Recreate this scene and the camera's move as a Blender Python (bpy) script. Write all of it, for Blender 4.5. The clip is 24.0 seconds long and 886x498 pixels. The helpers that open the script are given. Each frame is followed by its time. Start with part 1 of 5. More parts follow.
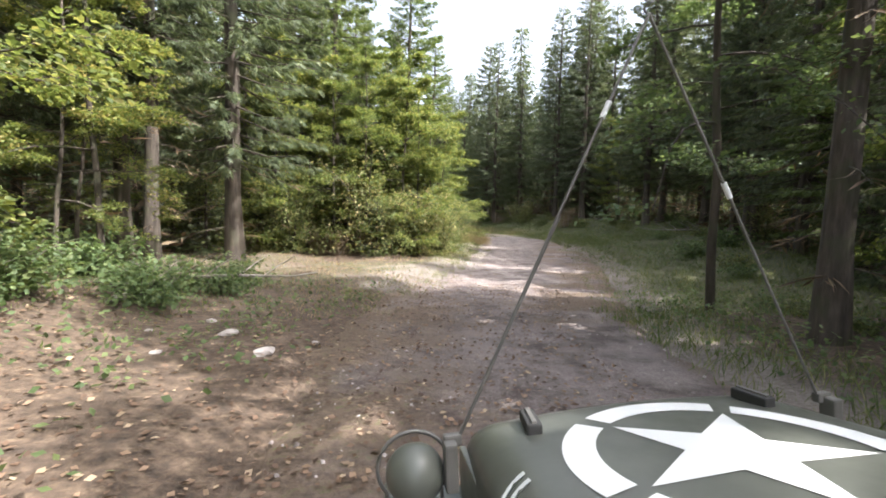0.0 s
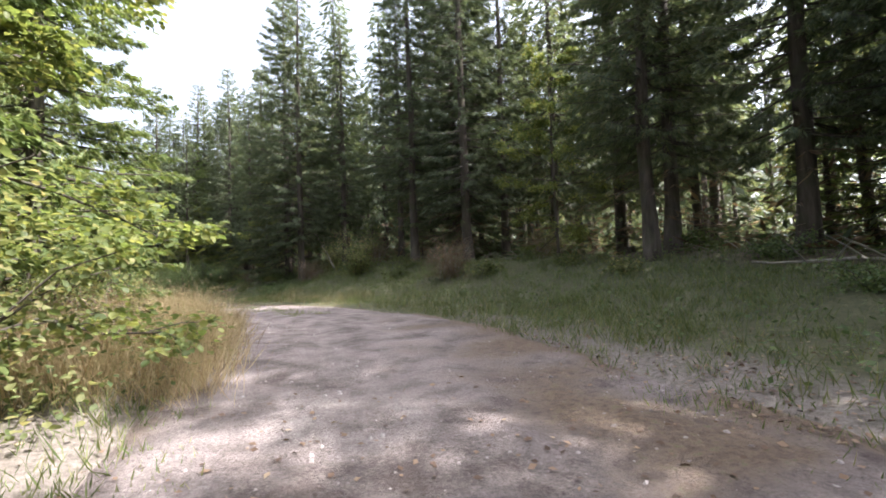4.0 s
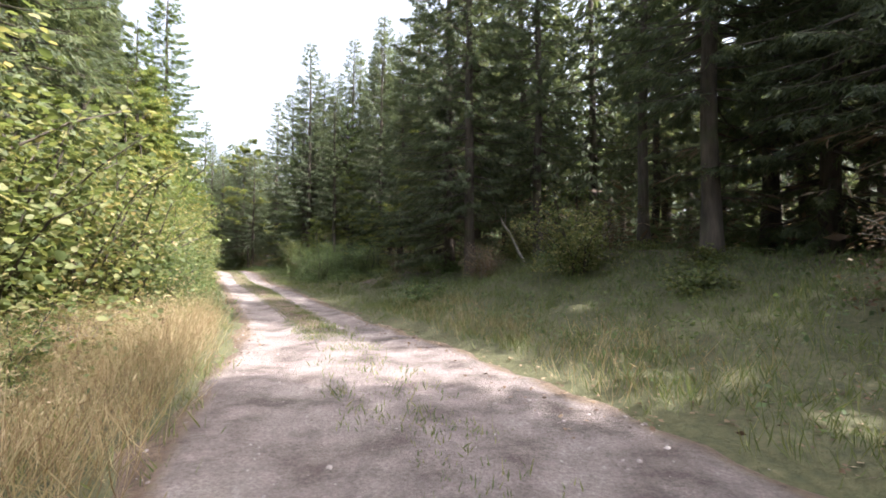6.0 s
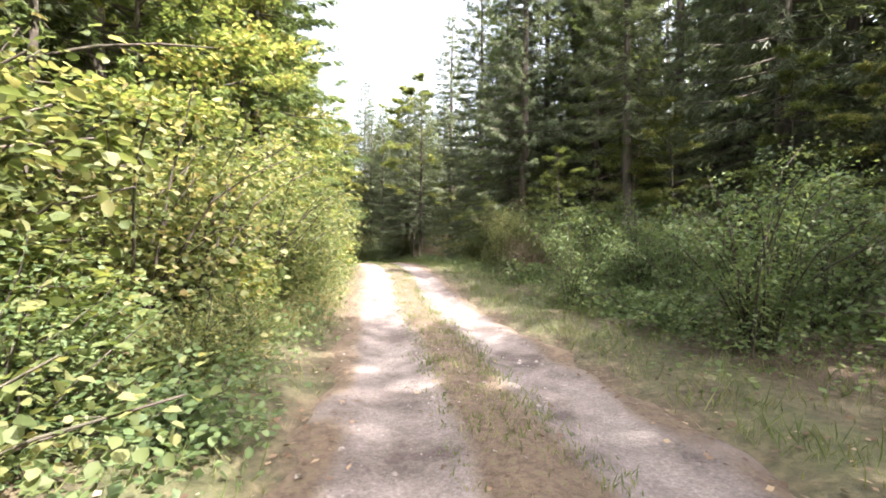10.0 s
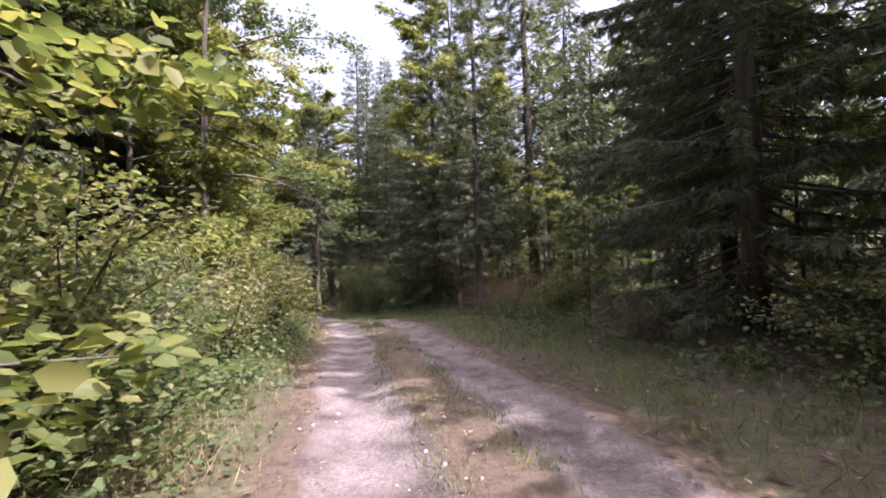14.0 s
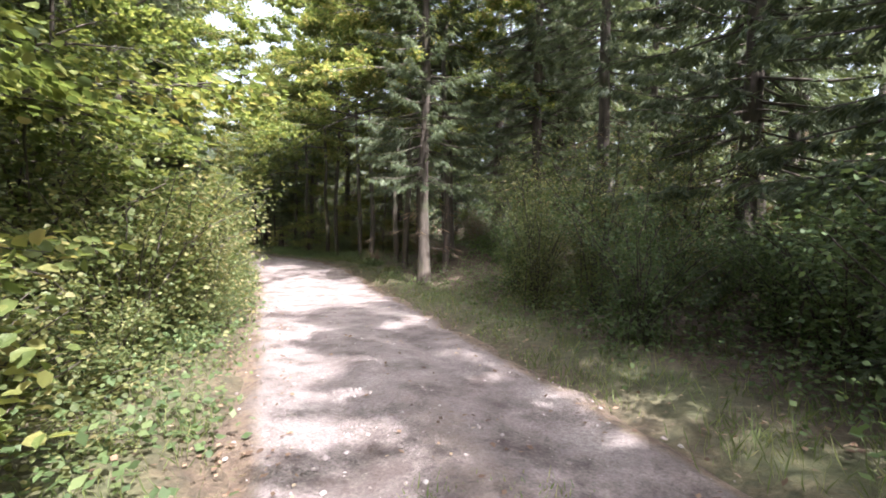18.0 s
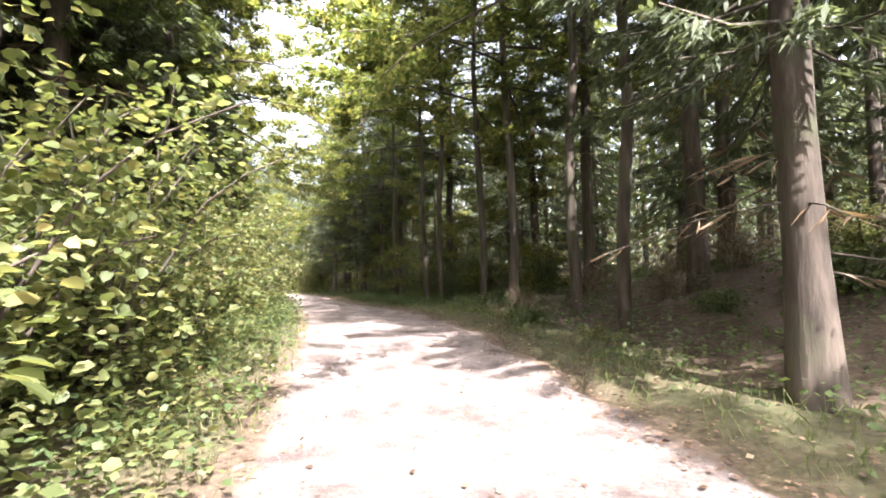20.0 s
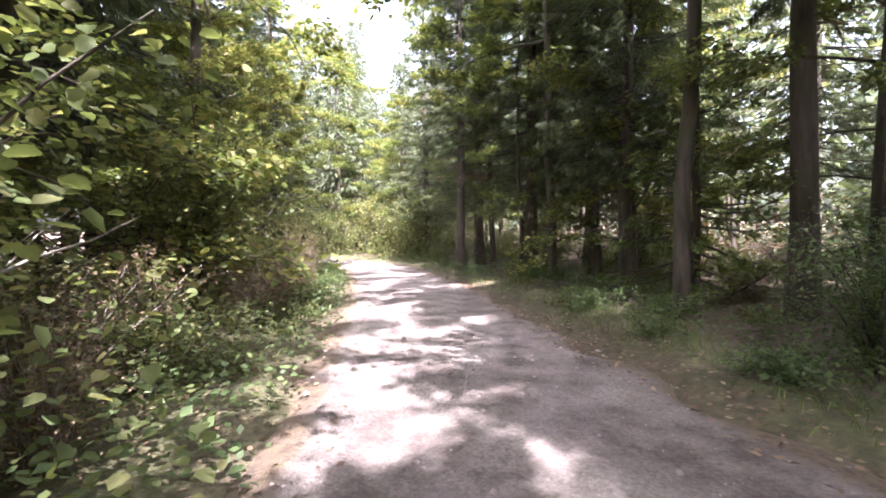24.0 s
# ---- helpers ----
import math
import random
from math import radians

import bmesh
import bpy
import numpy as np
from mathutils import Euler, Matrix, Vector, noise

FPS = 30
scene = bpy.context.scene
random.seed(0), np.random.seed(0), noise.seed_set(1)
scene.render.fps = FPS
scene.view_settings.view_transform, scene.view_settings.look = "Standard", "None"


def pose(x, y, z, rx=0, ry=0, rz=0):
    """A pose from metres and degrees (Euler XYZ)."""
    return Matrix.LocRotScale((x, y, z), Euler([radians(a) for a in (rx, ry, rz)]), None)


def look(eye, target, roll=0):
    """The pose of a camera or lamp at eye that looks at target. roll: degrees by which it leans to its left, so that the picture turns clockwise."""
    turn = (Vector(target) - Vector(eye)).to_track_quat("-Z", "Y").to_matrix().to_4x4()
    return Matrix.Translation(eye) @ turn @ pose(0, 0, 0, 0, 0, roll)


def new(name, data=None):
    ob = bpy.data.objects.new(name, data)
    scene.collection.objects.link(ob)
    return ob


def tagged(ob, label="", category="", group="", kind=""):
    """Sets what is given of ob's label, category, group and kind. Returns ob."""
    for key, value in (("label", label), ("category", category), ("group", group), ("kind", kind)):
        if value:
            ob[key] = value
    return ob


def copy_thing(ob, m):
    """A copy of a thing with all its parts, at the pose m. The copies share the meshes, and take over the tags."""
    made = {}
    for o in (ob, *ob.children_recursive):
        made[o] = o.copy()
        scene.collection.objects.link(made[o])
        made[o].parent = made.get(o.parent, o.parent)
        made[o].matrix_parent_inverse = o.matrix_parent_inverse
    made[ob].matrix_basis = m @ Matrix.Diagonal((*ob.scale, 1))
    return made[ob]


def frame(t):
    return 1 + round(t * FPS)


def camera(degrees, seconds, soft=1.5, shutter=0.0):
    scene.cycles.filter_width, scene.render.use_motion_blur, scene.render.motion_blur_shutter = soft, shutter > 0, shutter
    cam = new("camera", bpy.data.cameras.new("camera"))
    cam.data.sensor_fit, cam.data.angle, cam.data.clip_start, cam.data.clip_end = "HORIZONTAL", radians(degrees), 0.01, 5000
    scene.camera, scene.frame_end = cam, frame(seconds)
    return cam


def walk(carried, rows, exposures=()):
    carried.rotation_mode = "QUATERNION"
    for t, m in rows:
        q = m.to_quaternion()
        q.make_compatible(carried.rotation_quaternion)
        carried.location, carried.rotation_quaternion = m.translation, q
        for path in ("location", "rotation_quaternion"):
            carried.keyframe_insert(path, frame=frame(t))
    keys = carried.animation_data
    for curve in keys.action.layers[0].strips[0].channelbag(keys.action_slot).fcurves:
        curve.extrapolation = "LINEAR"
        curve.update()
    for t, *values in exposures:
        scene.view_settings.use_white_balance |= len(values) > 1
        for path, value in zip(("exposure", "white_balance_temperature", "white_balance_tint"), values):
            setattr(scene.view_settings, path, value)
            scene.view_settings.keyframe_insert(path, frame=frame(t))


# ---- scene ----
# A forest track on a sunny day, driven along from one corner of a clearing.
cam = camera(89.6, 24.0, soft=1.8)
PATH = [
    (0, 0.000, 0.000, 1.450, 0.00, -4.26, 1.62),
    (0.5, -0.151, 2.656, 1.308, -5.24, -2.71, 1.29),
    (1, -0.196, 5.398, 1.217, -10.48, -2.74, -0.23),
    (1.5, 0.011, 7.998, 1.113, -15.09, -2.44, -0.63),
    (2, 0.481, 10.388, 1.006, -19.56, -2.12, -0.67),
    (2.5, 1.244, 12.923, 0.922, -23.66, -0.15, -1.08),
    (4.5, 3.436, 23.600, 1.172, -21.26, 3.32, -2.21),
    (5, 3.776, 26.600, 1.351, -16.01, 3.19, -1.00),
    (5.5, 3.777, 29.515, 1.384, -9.64, 2.61, 0.34),
    (6, 3.518, 32.417, 1.385, -3.21, 1.45, 0.46),
    (6.5, 2.880, 34.962, 1.340, 2.82, 0.04, 0.19),
    (7, 2.029, 37.496, 1.362, 7.68, 0.20, 0.47),
    (7.5, 1.199, 40.098, 1.333, 11.05, 0.05, -0.48),
    (8, 0.170, 42.719, 1.229, 12.19, -0.72, -0.74),
    (8.5, -0.891, 45.234, 1.186, 12.84, -0.78, -0.51),
    (9, -1.962, 47.717, 1.176, 13.58, -0.25, 0.35),
    (9.5, -3.030, 50.012, 1.228, 15.04, 0.04, 0.62),
    (10, -4.106, 52.053, 1.310, 16.24, -0.50, 0.33),
    (10.5, -5.005, 53.916, 1.263, 15.80, -2.18, -0.60),
    (12.5, -9.127, 62.807, 1.263, 14.30, 3.88, -0.79),
    (13, -10.320, 65.488, 1.455, 14.44, 3.66, -1.54),
    (13.5, -11.605, 68.113, 1.578, 15.22, 2.44, -2.44),
    (14, -12.865, 70.586, 1.653, 16.19, 2.75, -1.77),
    (14.5, -14.138, 72.943, 1.662, 17.11, 2.35, -1.28),
    (15, -15.347, 75.116, 1.614, 17.77, 1.40, -0.30),
    (15.5, -16.524, 77.169, 1.593, 18.80, 0.99, 0.37),
    (16, -17.586, 79.339, 1.501, 19.75, -0.14, 1.07),
    (16.5, -18.842, 81.459, 1.432, 20.76, -0.21, 1.38),
    (17, -20.105, 83.659, 1.390, 23.15, -1.58, 1.52),
    (17.5, -21.623, 85.749, 1.172, 25.79, -2.99, 1.23),
    (18, -23.484, 87.667, 0.907, 29.52, -3.15, 0.76),
    (18.5, -25.327, 89.502, 0.662, 33.33, -4.25, -1.80),
    (20.5, -33.701, 96.636, 0.212, 41.33, 3.57, -0.50),
    (21, -36.154, 98.417, 0.250, 42.60, 2.44, -1.08),
    (21.5, -38.446, 100.169, 0.352, 43.81, 1.73, 0.03),
    (22, -40.803, 101.759, 0.350, 45.02, 0.63, 0.03),
    (22.5, -43.195, 103.270, 0.243, 46.99, -1.00, -0.34),
    (23, -45.700, 104.690, 0.110, 49.30, -1.89, -0.78),
    (23.5, -48.164, 106.031, -0.027, 50.82, -2.55, -1.22),
    (24, -50.617, 107.400, -0.226, 51.62, -2.94, -0.91),
]
walk(cam, [(t, Matrix.Translation((x, y, z)) @ pose(0, 0, 0, 0, 0, yaw) @ pose(0, 0, 0, 90 + pitch) @ pose(0, 0, 0, 0, 0, roll))
           for t, x, y, z, yaw, pitch, roll in PATH],
     exposures=[(0, 1.95, 6150, 11), (1, 3.0, 5600, 10), (2, 2.1, 5850, 12), (5, 2.1, 6050, 14), (6, 2.05, 6150, 14), (7, 1.9, 6250, 15), (8, 1.2, 5900, 27), (9, 1.75, 5450, 12), (10, 2.65, 6400, 14), (13, 2.75, 6800, 24), (14, 1.7, 5950, 32), (15, 1.8, 5450, 29), (16, 3.05, 6350, 23), (17, 2.45, 5850, 18), (18, 2.3, 5900, 16), (21, 3.05, 6300, 21), (22, 2.5, 6250, 24), (23, 3.15, 5600, 25), (24, 3.2, 5850, 24)])

# ---- sky and sun ----
SUN_WAY = Vector((0.90, -0.43, 0)).normalized()      # level direction to the sun: behind, to the right of the track
SUN_UP = 52.0
world = bpy.data.worlds.new("sky")
scene.world = world
world.use_nodes = True
wn, wl = world.node_tree.nodes, world.node_tree.links
sky = wn.new("ShaderNodeTexSky")
sky.sky_type, sky.sun_disc = "NISHITA", False
sky.sun_elevation, sky.sun_rotation = radians(SUN_UP), math.atan2(SUN_WAY.x, SUN_WAY.y)
sky.dust_density, sky.air_density, sky.ozone_density = 7.0, 1.2, 0.6
wn["Background"].inputs[1].default_value = 0.15
haze = wn.new("ShaderNodeHueSaturation")
haze.inputs["Saturation"].default_value = 0.45
wl.new(sky.outputs[0], haze.inputs["Color"])
wl.new(haze.outputs[0], wn["Background"].inputs[0])
lamp = bpy.data.lights.new("sun", "SUN")
lamp.energy, lamp.angle, lamp.color = 3.6, radians(0.55), (1.0, 0.94, 0.85)
sun_ob = new("sun", lamp)
way = SUN_WAY * math.cos(radians(SUN_UP)) + Vector((0, 0, math.sin(radians(SUN_UP))))
sun_ob.matrix_world = look(way * 60, (0, 0, 0))


# ---- materials ----
def material(name, rough=0.8, metal=0.0):
    m = bpy.data.materials.new(name)
    m.use_nodes = True
    b = m.node_tree.nodes["Principled BSDF"]
    b.inputs["Roughness"].default_value, b.inputs["Metallic"].default_value = rough, metal
    return m, m.node_tree.nodes, m.node_tree.links, b


def ramp(n, stops):
    r = n.new("ShaderNodeValToRGB")
    e = r.color_ramp.elements
    while len(e) < len(stops):
        e.new(0.5)
    for k, (p, c) in enumerate(stops):
        e[k].position, e[k].color = p, (*c, 1)
    return r


def noise_tex(n, l, scale, detail=4, rough=0.55, stretch=None, space="Object"):
    tc = n.new("ShaderNodeTexCoord")
    src = tc.outputs[space]
    if stretch:
        mp = n.new("ShaderNodeMapping")
        mp.inputs["Scale"].default_value = stretch
        l.new(src, mp.inputs[0])
        src = mp.outputs[0]
    t = n.new("ShaderNodeTexNoise")
    t.inputs["Scale"].default_value, t.inputs["Detail"].default_value, t.inputs["Roughness"].default_value = scale, detail, rough
    l.new(src, t.inputs["Vector"])
    return t.outputs["Fac"]


def mix_colour(n, l, fac, a, b, how="MIX"):
    x = n.new("ShaderNodeMix")
    x.data_type, x.blend_type = "RGBA", how
    for val, inp in ((fac, x.inputs[0]), (a, x.inputs[6]), (b, x.inputs[7])):
        if isinstance(val, (int, float)):
            inp.default_value = val
        elif isinstance(val, tuple):
            inp.default_value = (*val, 1)
        else:
            l.new(val, inp)
    return x.outputs[2]


def bump(n, l, b, height, strength, dist):
    bp = n.new("ShaderNodeBump")
    bp.inputs["Strength"].default_value, bp.inputs["Distance"].default_value = strength, dist
    l.new(height, bp.inputs["Height"])
    l.new(bp.outputs[0], b.inputs["Normal"])


def leaf_material(name, stops, through_part=0.35, rough=0.55, tint=0.25):
    """Leaves: each takes its own shade, each plant leans a little to one side; part of the light passes through."""
    m, n, l, b = material(name, rough)
    geo, info = n.new("ShaderNodeNewGeometry"), n.new("ShaderNodeObjectInfo")
    r = ramp(n, stops)
    add = n.new("ShaderNodeMath")
    add.operation = "MULTIPLY_ADD"
    l.new(info.outputs["Random"], add.inputs[0])
    add.inputs[1].default_value = tint
    sub = n.new("ShaderNodeMath")
    sub.operation = "MULTIPLY_ADD"
    l.new(geo.outputs["Random Per Island"], sub.inputs[0])
    sub.inputs[1].default_value, sub.inputs[2].default_value = 1 - tint, 0
    l.new(sub.outputs[0], add.inputs[2])
    l.new(add.outputs[0], r.inputs[0])
    l.new(r.outputs[0], b.inputs["Base Color"])
    b.inputs["Specular IOR Level"].default_value = 0.35
    tr = n.new("ShaderNodeBsdfTranslucent")
    warm = mix_colour(n, l, 1.0, r.outputs[0], (1.05, 1.0, 0.68), "MULTIPLY")
    bright = mix_colour(n, l, 1.0, warm, (2.0, 2.0, 2.0), "MULTIPLY")
    l.new(bright, tr.inputs[0])
    mx = n.new("ShaderNodeMixShader")
    mx.inputs[0].default_value = through_part
    l.new(b.outputs[0], mx.inputs[1])
    l.new(tr.outputs[0], mx.inputs[2])
    l.new(mx.outputs[0], n["Material Output"].inputs[0])
    return m


M_NEEDLE = leaf_material("spruce_needles", [(0, (0.048, 0.064, 0.040)), (0.55, (0.085, 0.110, 0.060)), (0.9, (0.14, 0.16, 0.085)), (1, (0.17, 0.14, 0.09))], 0.36)
M_NEEDLE_LIGHT = leaf_material("sunny_fir_needles", [(0, (0.06, 0.09, 0.03)), (0.6, (0.105, 0.145, 0.045)), (1, (0.18, 0.20, 0.07))], 0.32)
M_BROWN_TWIG = leaf_material("dead_needles", [(0, (0.08, 0.05, 0.033)), (0.6, (0.16, 0.11, 0.07)), (1, (0.27, 0.215, 0.15))], 0.25)
M_BEECH = leaf_material("beech_leaves", [(0, (0.06, 0.085, 0.027)), (0.5, (0.11, 0.14, 0.042)), (0.8, (0.19, 0.20, 0.065)), (1, (0.32, 0.25, 0.12))], 0.45)
M_HAZEL = leaf_material("hazel_leaves", [(0, (0.06, 0.085, 0.03)), (0.5, (0.115, 0.14, 0.054)), (0.82, (0.20, 0.20, 0.088)), (1, (0.36, 0.29, 0.17))], 0.42)
M_DARKBUSH = leaf_material("dark_shrub_leaves", [(0, (0.055, 0.085, 0.038)), (0.6, (0.10, 0.145, 0.058)), (1, (0.17, 0.20, 0.085))], 0.38)
M_GRASS = leaf_material("green_grass", [(0, (0.07, 0.10, 0.035)), (0.6, (0.125, 0.155, 0.055)), (0.92, (0.18, 0.19, 0.08)), (1, (0.38, 0.33, 0.19))], 0.3, 0.6, 0.05)
M_DRY = leaf_material("dry_grass", [(0, (0.13, 0.085, 0.05)), (0.3, (0.27, 0.20, 0.12)), (0.75, (0.44, 0.365, 0.24)), (0.9, (0.16, 0.165, 0.065)), (1, (0.22, 0.15, 0.09))], 0.3, 0.6, 0.05)
M_LITTER = leaf_material("fallen_leaves", [(0, (0.06, 0.038, 0.026)), (0.5, (0.14, 0.088, 0.058)), (0.85, (0.25, 0.17, 0.115)), (1, (0.40, 0.32, 0.22))], 0.1, 0.7, 0.05)


def bark_material(name, dark, light, green, scale=7.0):
    m, n, l, b = material(name, 0.92)
    big = noise_tex(n, l, scale, 6, 0.65, (1, 1, 0.16))
    r = ramp(n, [(0.32, dark), (0.52, tuple((p + q) / 2 for p, q in zip(dark, light))), (0.68, light)])
    l.new(big, r.inputs[0])
    moss = noise_tex(n, l, 1.3, 3)
    mr = ramp(n, [(0.5, (0, 0, 0)), (0.68, (1, 1, 1))])
    l.new(moss, mr.inputs[0])
    c = mix_colour(n, l, mr.outputs[0], r.outputs[0], green)
    l.new(c, b.inputs["Base Color"])
    bump(n, l, b, big, 0.9, 0.03)
    return m


M_BARK = bark_material("spruce_bark", (0.035, 0.028, 0.022), (0.13, 0.105, 0.085), (0.075, 0.08, 0.045))
M_DEADWOOD = bark_material("bleached_deadwood", (0.14, 0.12, 0.10), (0.46, 0.42, 0.37), (0.22, 0.2, 0.15), 9.0)

# Ground: soil, moss, litter and gravel, laid by attributes of the sheet.
M_GROUND, gn, gl, gb = material("forest_floor", 0.95)


def attribute(n, name):
    a = n.new("ShaderNodeAttribute")
    a.attribute_name = name
    return a.outputs["Fac"]


fine = noise_tex(gn, gl, 9.0, 6, 0.7)
mid = noise_tex(gn, gl, 1.1, 5, 0.6)
soil = ramp(gn, [(0.30, (0.04, 0.028, 0.02)), (0.5, (0.09, 0.062, 0.043)), (0.62, (0.15, 0.105, 0.07)), (0.78, (0.25, 0.19, 0.135))])
gl.new(fine, soil.inputs[0])
turf = ramp(gn, [(0.3, (0.045, 0.05, 0.022)), (0.52, (0.088, 0.088, 0.040)), (0.66, (0.13, 0.118, 0.06)), (0.78, (0.25, 0.205, 0.125))])
gl.new(fine, turf.inputs[0])
gravel = ramp(gn, [(0.28, (0.085, 0.068, 0.055)), (0.48, (0.165, 0.14, 0.118)), (0.66, (0.26, 0.225, 0.195)), (0.8, (0.42, 0.37, 0.33))])
gl.new(noise_tex(gn, gl, 16.0, 7, 0.75), gravel.inputs[0])


def worn(n, l, name, patch, lo, hi):
    """An attribute's mask with a ragged edge."""
    s = n.new("ShaderNodeMath")
    s.operation = "MULTIPLY_ADD"
    l.new(patch, s.inputs[0])
    s.inputs[1].default_value = 0.9
    l.new(attribute(n, name), s.inputs[2])
    r = n.new("ShaderNodeMapRange")
    r.inputs[1].default_value, r.inputs[2].default_value = lo, hi
    l.new(s.outputs[0], r.inputs[0])
    return r.outputs[0]


c1 = mix_colour(gn, gl, worn(gn, gl, "turf", mid, 0.75, 1.15), soil.outputs[0], turf.outputs[0])
c2 = mix_colour(gn, gl, worn(gn, gl, "gravel", mid, 0.75, 1.10), c1, gravel.outputs[0])
gl.new(c2, gb.inputs["Base Color"])
bump(gn, gl, gb, fine, 0.8, 0.06)

# The track: pale reddish gravel with small stones, dust and dark wheel wear.
M_TRACK, tn, tl, tb = material("gravel_track", 0.93)
grit = noise_tex(tn, tl, 34.0, 8, 0.8)
g1 = ramp(tn, [(0.25, (0.09, 0.073, 0.068)), (0.42, (0.20, 0.168, 0.158)), (0.6, (0.315, 0.27, 0.255)), (0.78, (0.52, 0.475, 0.45))])
tl.new(grit, g1.inputs[0])
dirt = noise_tex(tn, tl, 1.6, 6, 0.65)
g2 = ramp(tn, [(0.36, (0.42, 0.38, 0.36)), (0.52, (0.85, 0.83, 0.82)), (0.64, (1.1, 1.1, 1.08))])
tl.new(dirt, g2.inputs[0])
t1 = mix_colour(tn, tl, 1.0, g1.outputs[0], g2.outputs[0], "MULTIPLY")
vor = tn.new("ShaderNodeTexVoronoi")
vor.inputs["Scale"].default_value = 26.0
vc = tn.new("ShaderNodeTexCoord")
tl.new(vc.outputs["Object"], vor.inputs["Vector"])
earth = ramp(tn, [(0.3, (0.07, 0.05, 0.035)), (0.55, (0.17, 0.12, 0.085)), (0.72, (0.12, 0.125, 0.05)), (0.85, (0.28, 0.22, 0.15))])
tl.new(noise_tex(tn, tl, 12.0, 6, 0.7), earth.inputs[0])
t2 = mix_colour(tn, tl, worn(tn, tl, "earth", dirt, 0.70, 1.05), t1, earth.outputs[0])
tl.new(t2, tb.inputs["Base Color"])
hsum = tn.new("ShaderNodeMath")
hsum.operation = "MULTIPLY_ADD"
tl.new(vor.outputs["Distance"], hsum.inputs[0])
hsum.inputs[1].default_value = -0.6
tl.new(grit, hsum.inputs[2])
bump(tn, tl, tb, hsum.outputs[0], 0.9, 0.03)


# ---- mesh tools ----
def mesh_of(name, verts, faces, mats, index=None, smooth=False):
    me = bpy.data.meshes.new(name)
    verts, faces = np.asarray(verts, np.float32), [np.asarray(f, np.int32) for f in (faces if isinstance(faces, list) else [faces]) if len(f)]
    me.vertices.add(len(verts))
    me.vertices.foreach_set("co", verts.ravel())
    loops = np.concatenate([f.ravel() for f in faces])
    sizes = np.concatenate([np.full(len(f), f.shape[1], np.int32) for f in faces])
    starts = np.r_[0, np.cumsum(sizes)[:-1]].astype(np.int32)
    me.loops.add(len(loops))
    me.loops.foreach_set("vertex_index", loops)
    me.polygons.add(len(sizes))
    me.polygons.foreach_set("loop_start", starts)
    me.polygons.foreach_set("loop_total", sizes)
    for m in mats:
        me.materials.append(m)
    if index is not None:
        me.polygons.foreach_set("material_index", np.asarray(index, np.int32))
    if smooth:
        me.polygons.foreach_set("use_smooth", np.ones(len(sizes), bool))
    me.update(calc_edges=True)
    me.validate()
    return me


def unit(v):
    v = np.asarray(v, float)
    return v / (np.linalg.norm(v, axis=-1, keepdims=True) + 1e-9)


def kites(base, way, face, length, width, fold=0.0, belly=0.45):
    """Slim four-cornered leaves or needle sprays: N of each argument. Vertices and faces."""
    way, n = unit(way), len(base)
    side = unit(np.cross(way, face))
    up = np.cross(side, way)
    L, W = np.broadcast_to(length, n)[:, None], np.broadcast_to(width, n)[:, None]
    mid = base + way * L * belly + up * fold * L
    v = np.stack([base, mid + side * W / 2, base + way * L, mid - side * W / 2], 1).reshape(-1, 3)
    return v, np.arange(4 * n).reshape(n, 4)


def round_leaves(base, way, face, length, width):
    """Broad leaves folded along the midrib: six corners, two faces."""
    way, n = unit(way), len(base)
    side = unit(np.cross(way, face))
    up = np.cross(side, way)
    L, W = np.broadcast_to(length, n)[:, None], np.broadcast_to(width, n)[:, None]
    a, b = base + way * L * 0.28 + up * W * 0.12, base + way * L * 0.72 + up * W * 0.10
    v = np.stack([base, a + side * W * 0.46, b + side * W * 0.42, base + way * L - up * L * 0.08, b - side * W * 0.42, a - side * W * 0.46], 1).reshape(-1, 3)
    k = 6 * np.arange(n)[:, None]
    f = np.concatenate([k + [0, 1, 2, 3], k + [0, 3, 4, 5]], 1).reshape(-1, 4)
    return v, f


def tube(points, radii, sides=6, start=0):
    """A tube round a line of points. Vertices and faces, numbered from start."""
    p, r = np.asarray(points, float), np.asarray(radii, float)
    t = unit(np.gradient(p, axis=0))
    ref = np.where(np.abs(t[:, 2:3]) > 0.9, [[1.0, 0, 0]], [[0, 0, 1.0]])
    a = unit(np.cross(t, ref))
    b = np.cross(t, a)
    ang = np.linspace(0, 2 * np.pi, sides, endpoint=False)
    v = (p[:, None] + r[:, None, None] * (np.cos(ang)[None, :, None] * a[:, None] + np.sin(ang)[None, :, None] * b[:, None])).reshape(-1, 3)
    f = [[k * sides + j, k * sides + (j + 1) % sides, (k + 1) * sides + (j + 1) % sides, (k + 1) * sides + j]
         for k in range(len(p) - 1) for j in range(sides)]
    return v, np.array(f) + start


def gather(pieces):
    """Joins (verts, faces) pieces whose faces count from nought."""
    vs, fs, at = [], [], 0
    for v, f in pieces:
        vs.append(v)
        fs.append(np.asarray(f) + at)
        at += len(v)
    return np.concatenate(vs), np.concatenate(fs)


def part(name, me, parent, label=""):
    ob = new(name, me)
    ob.parent = parent
    if label:
        tagged(ob, label)
    return ob


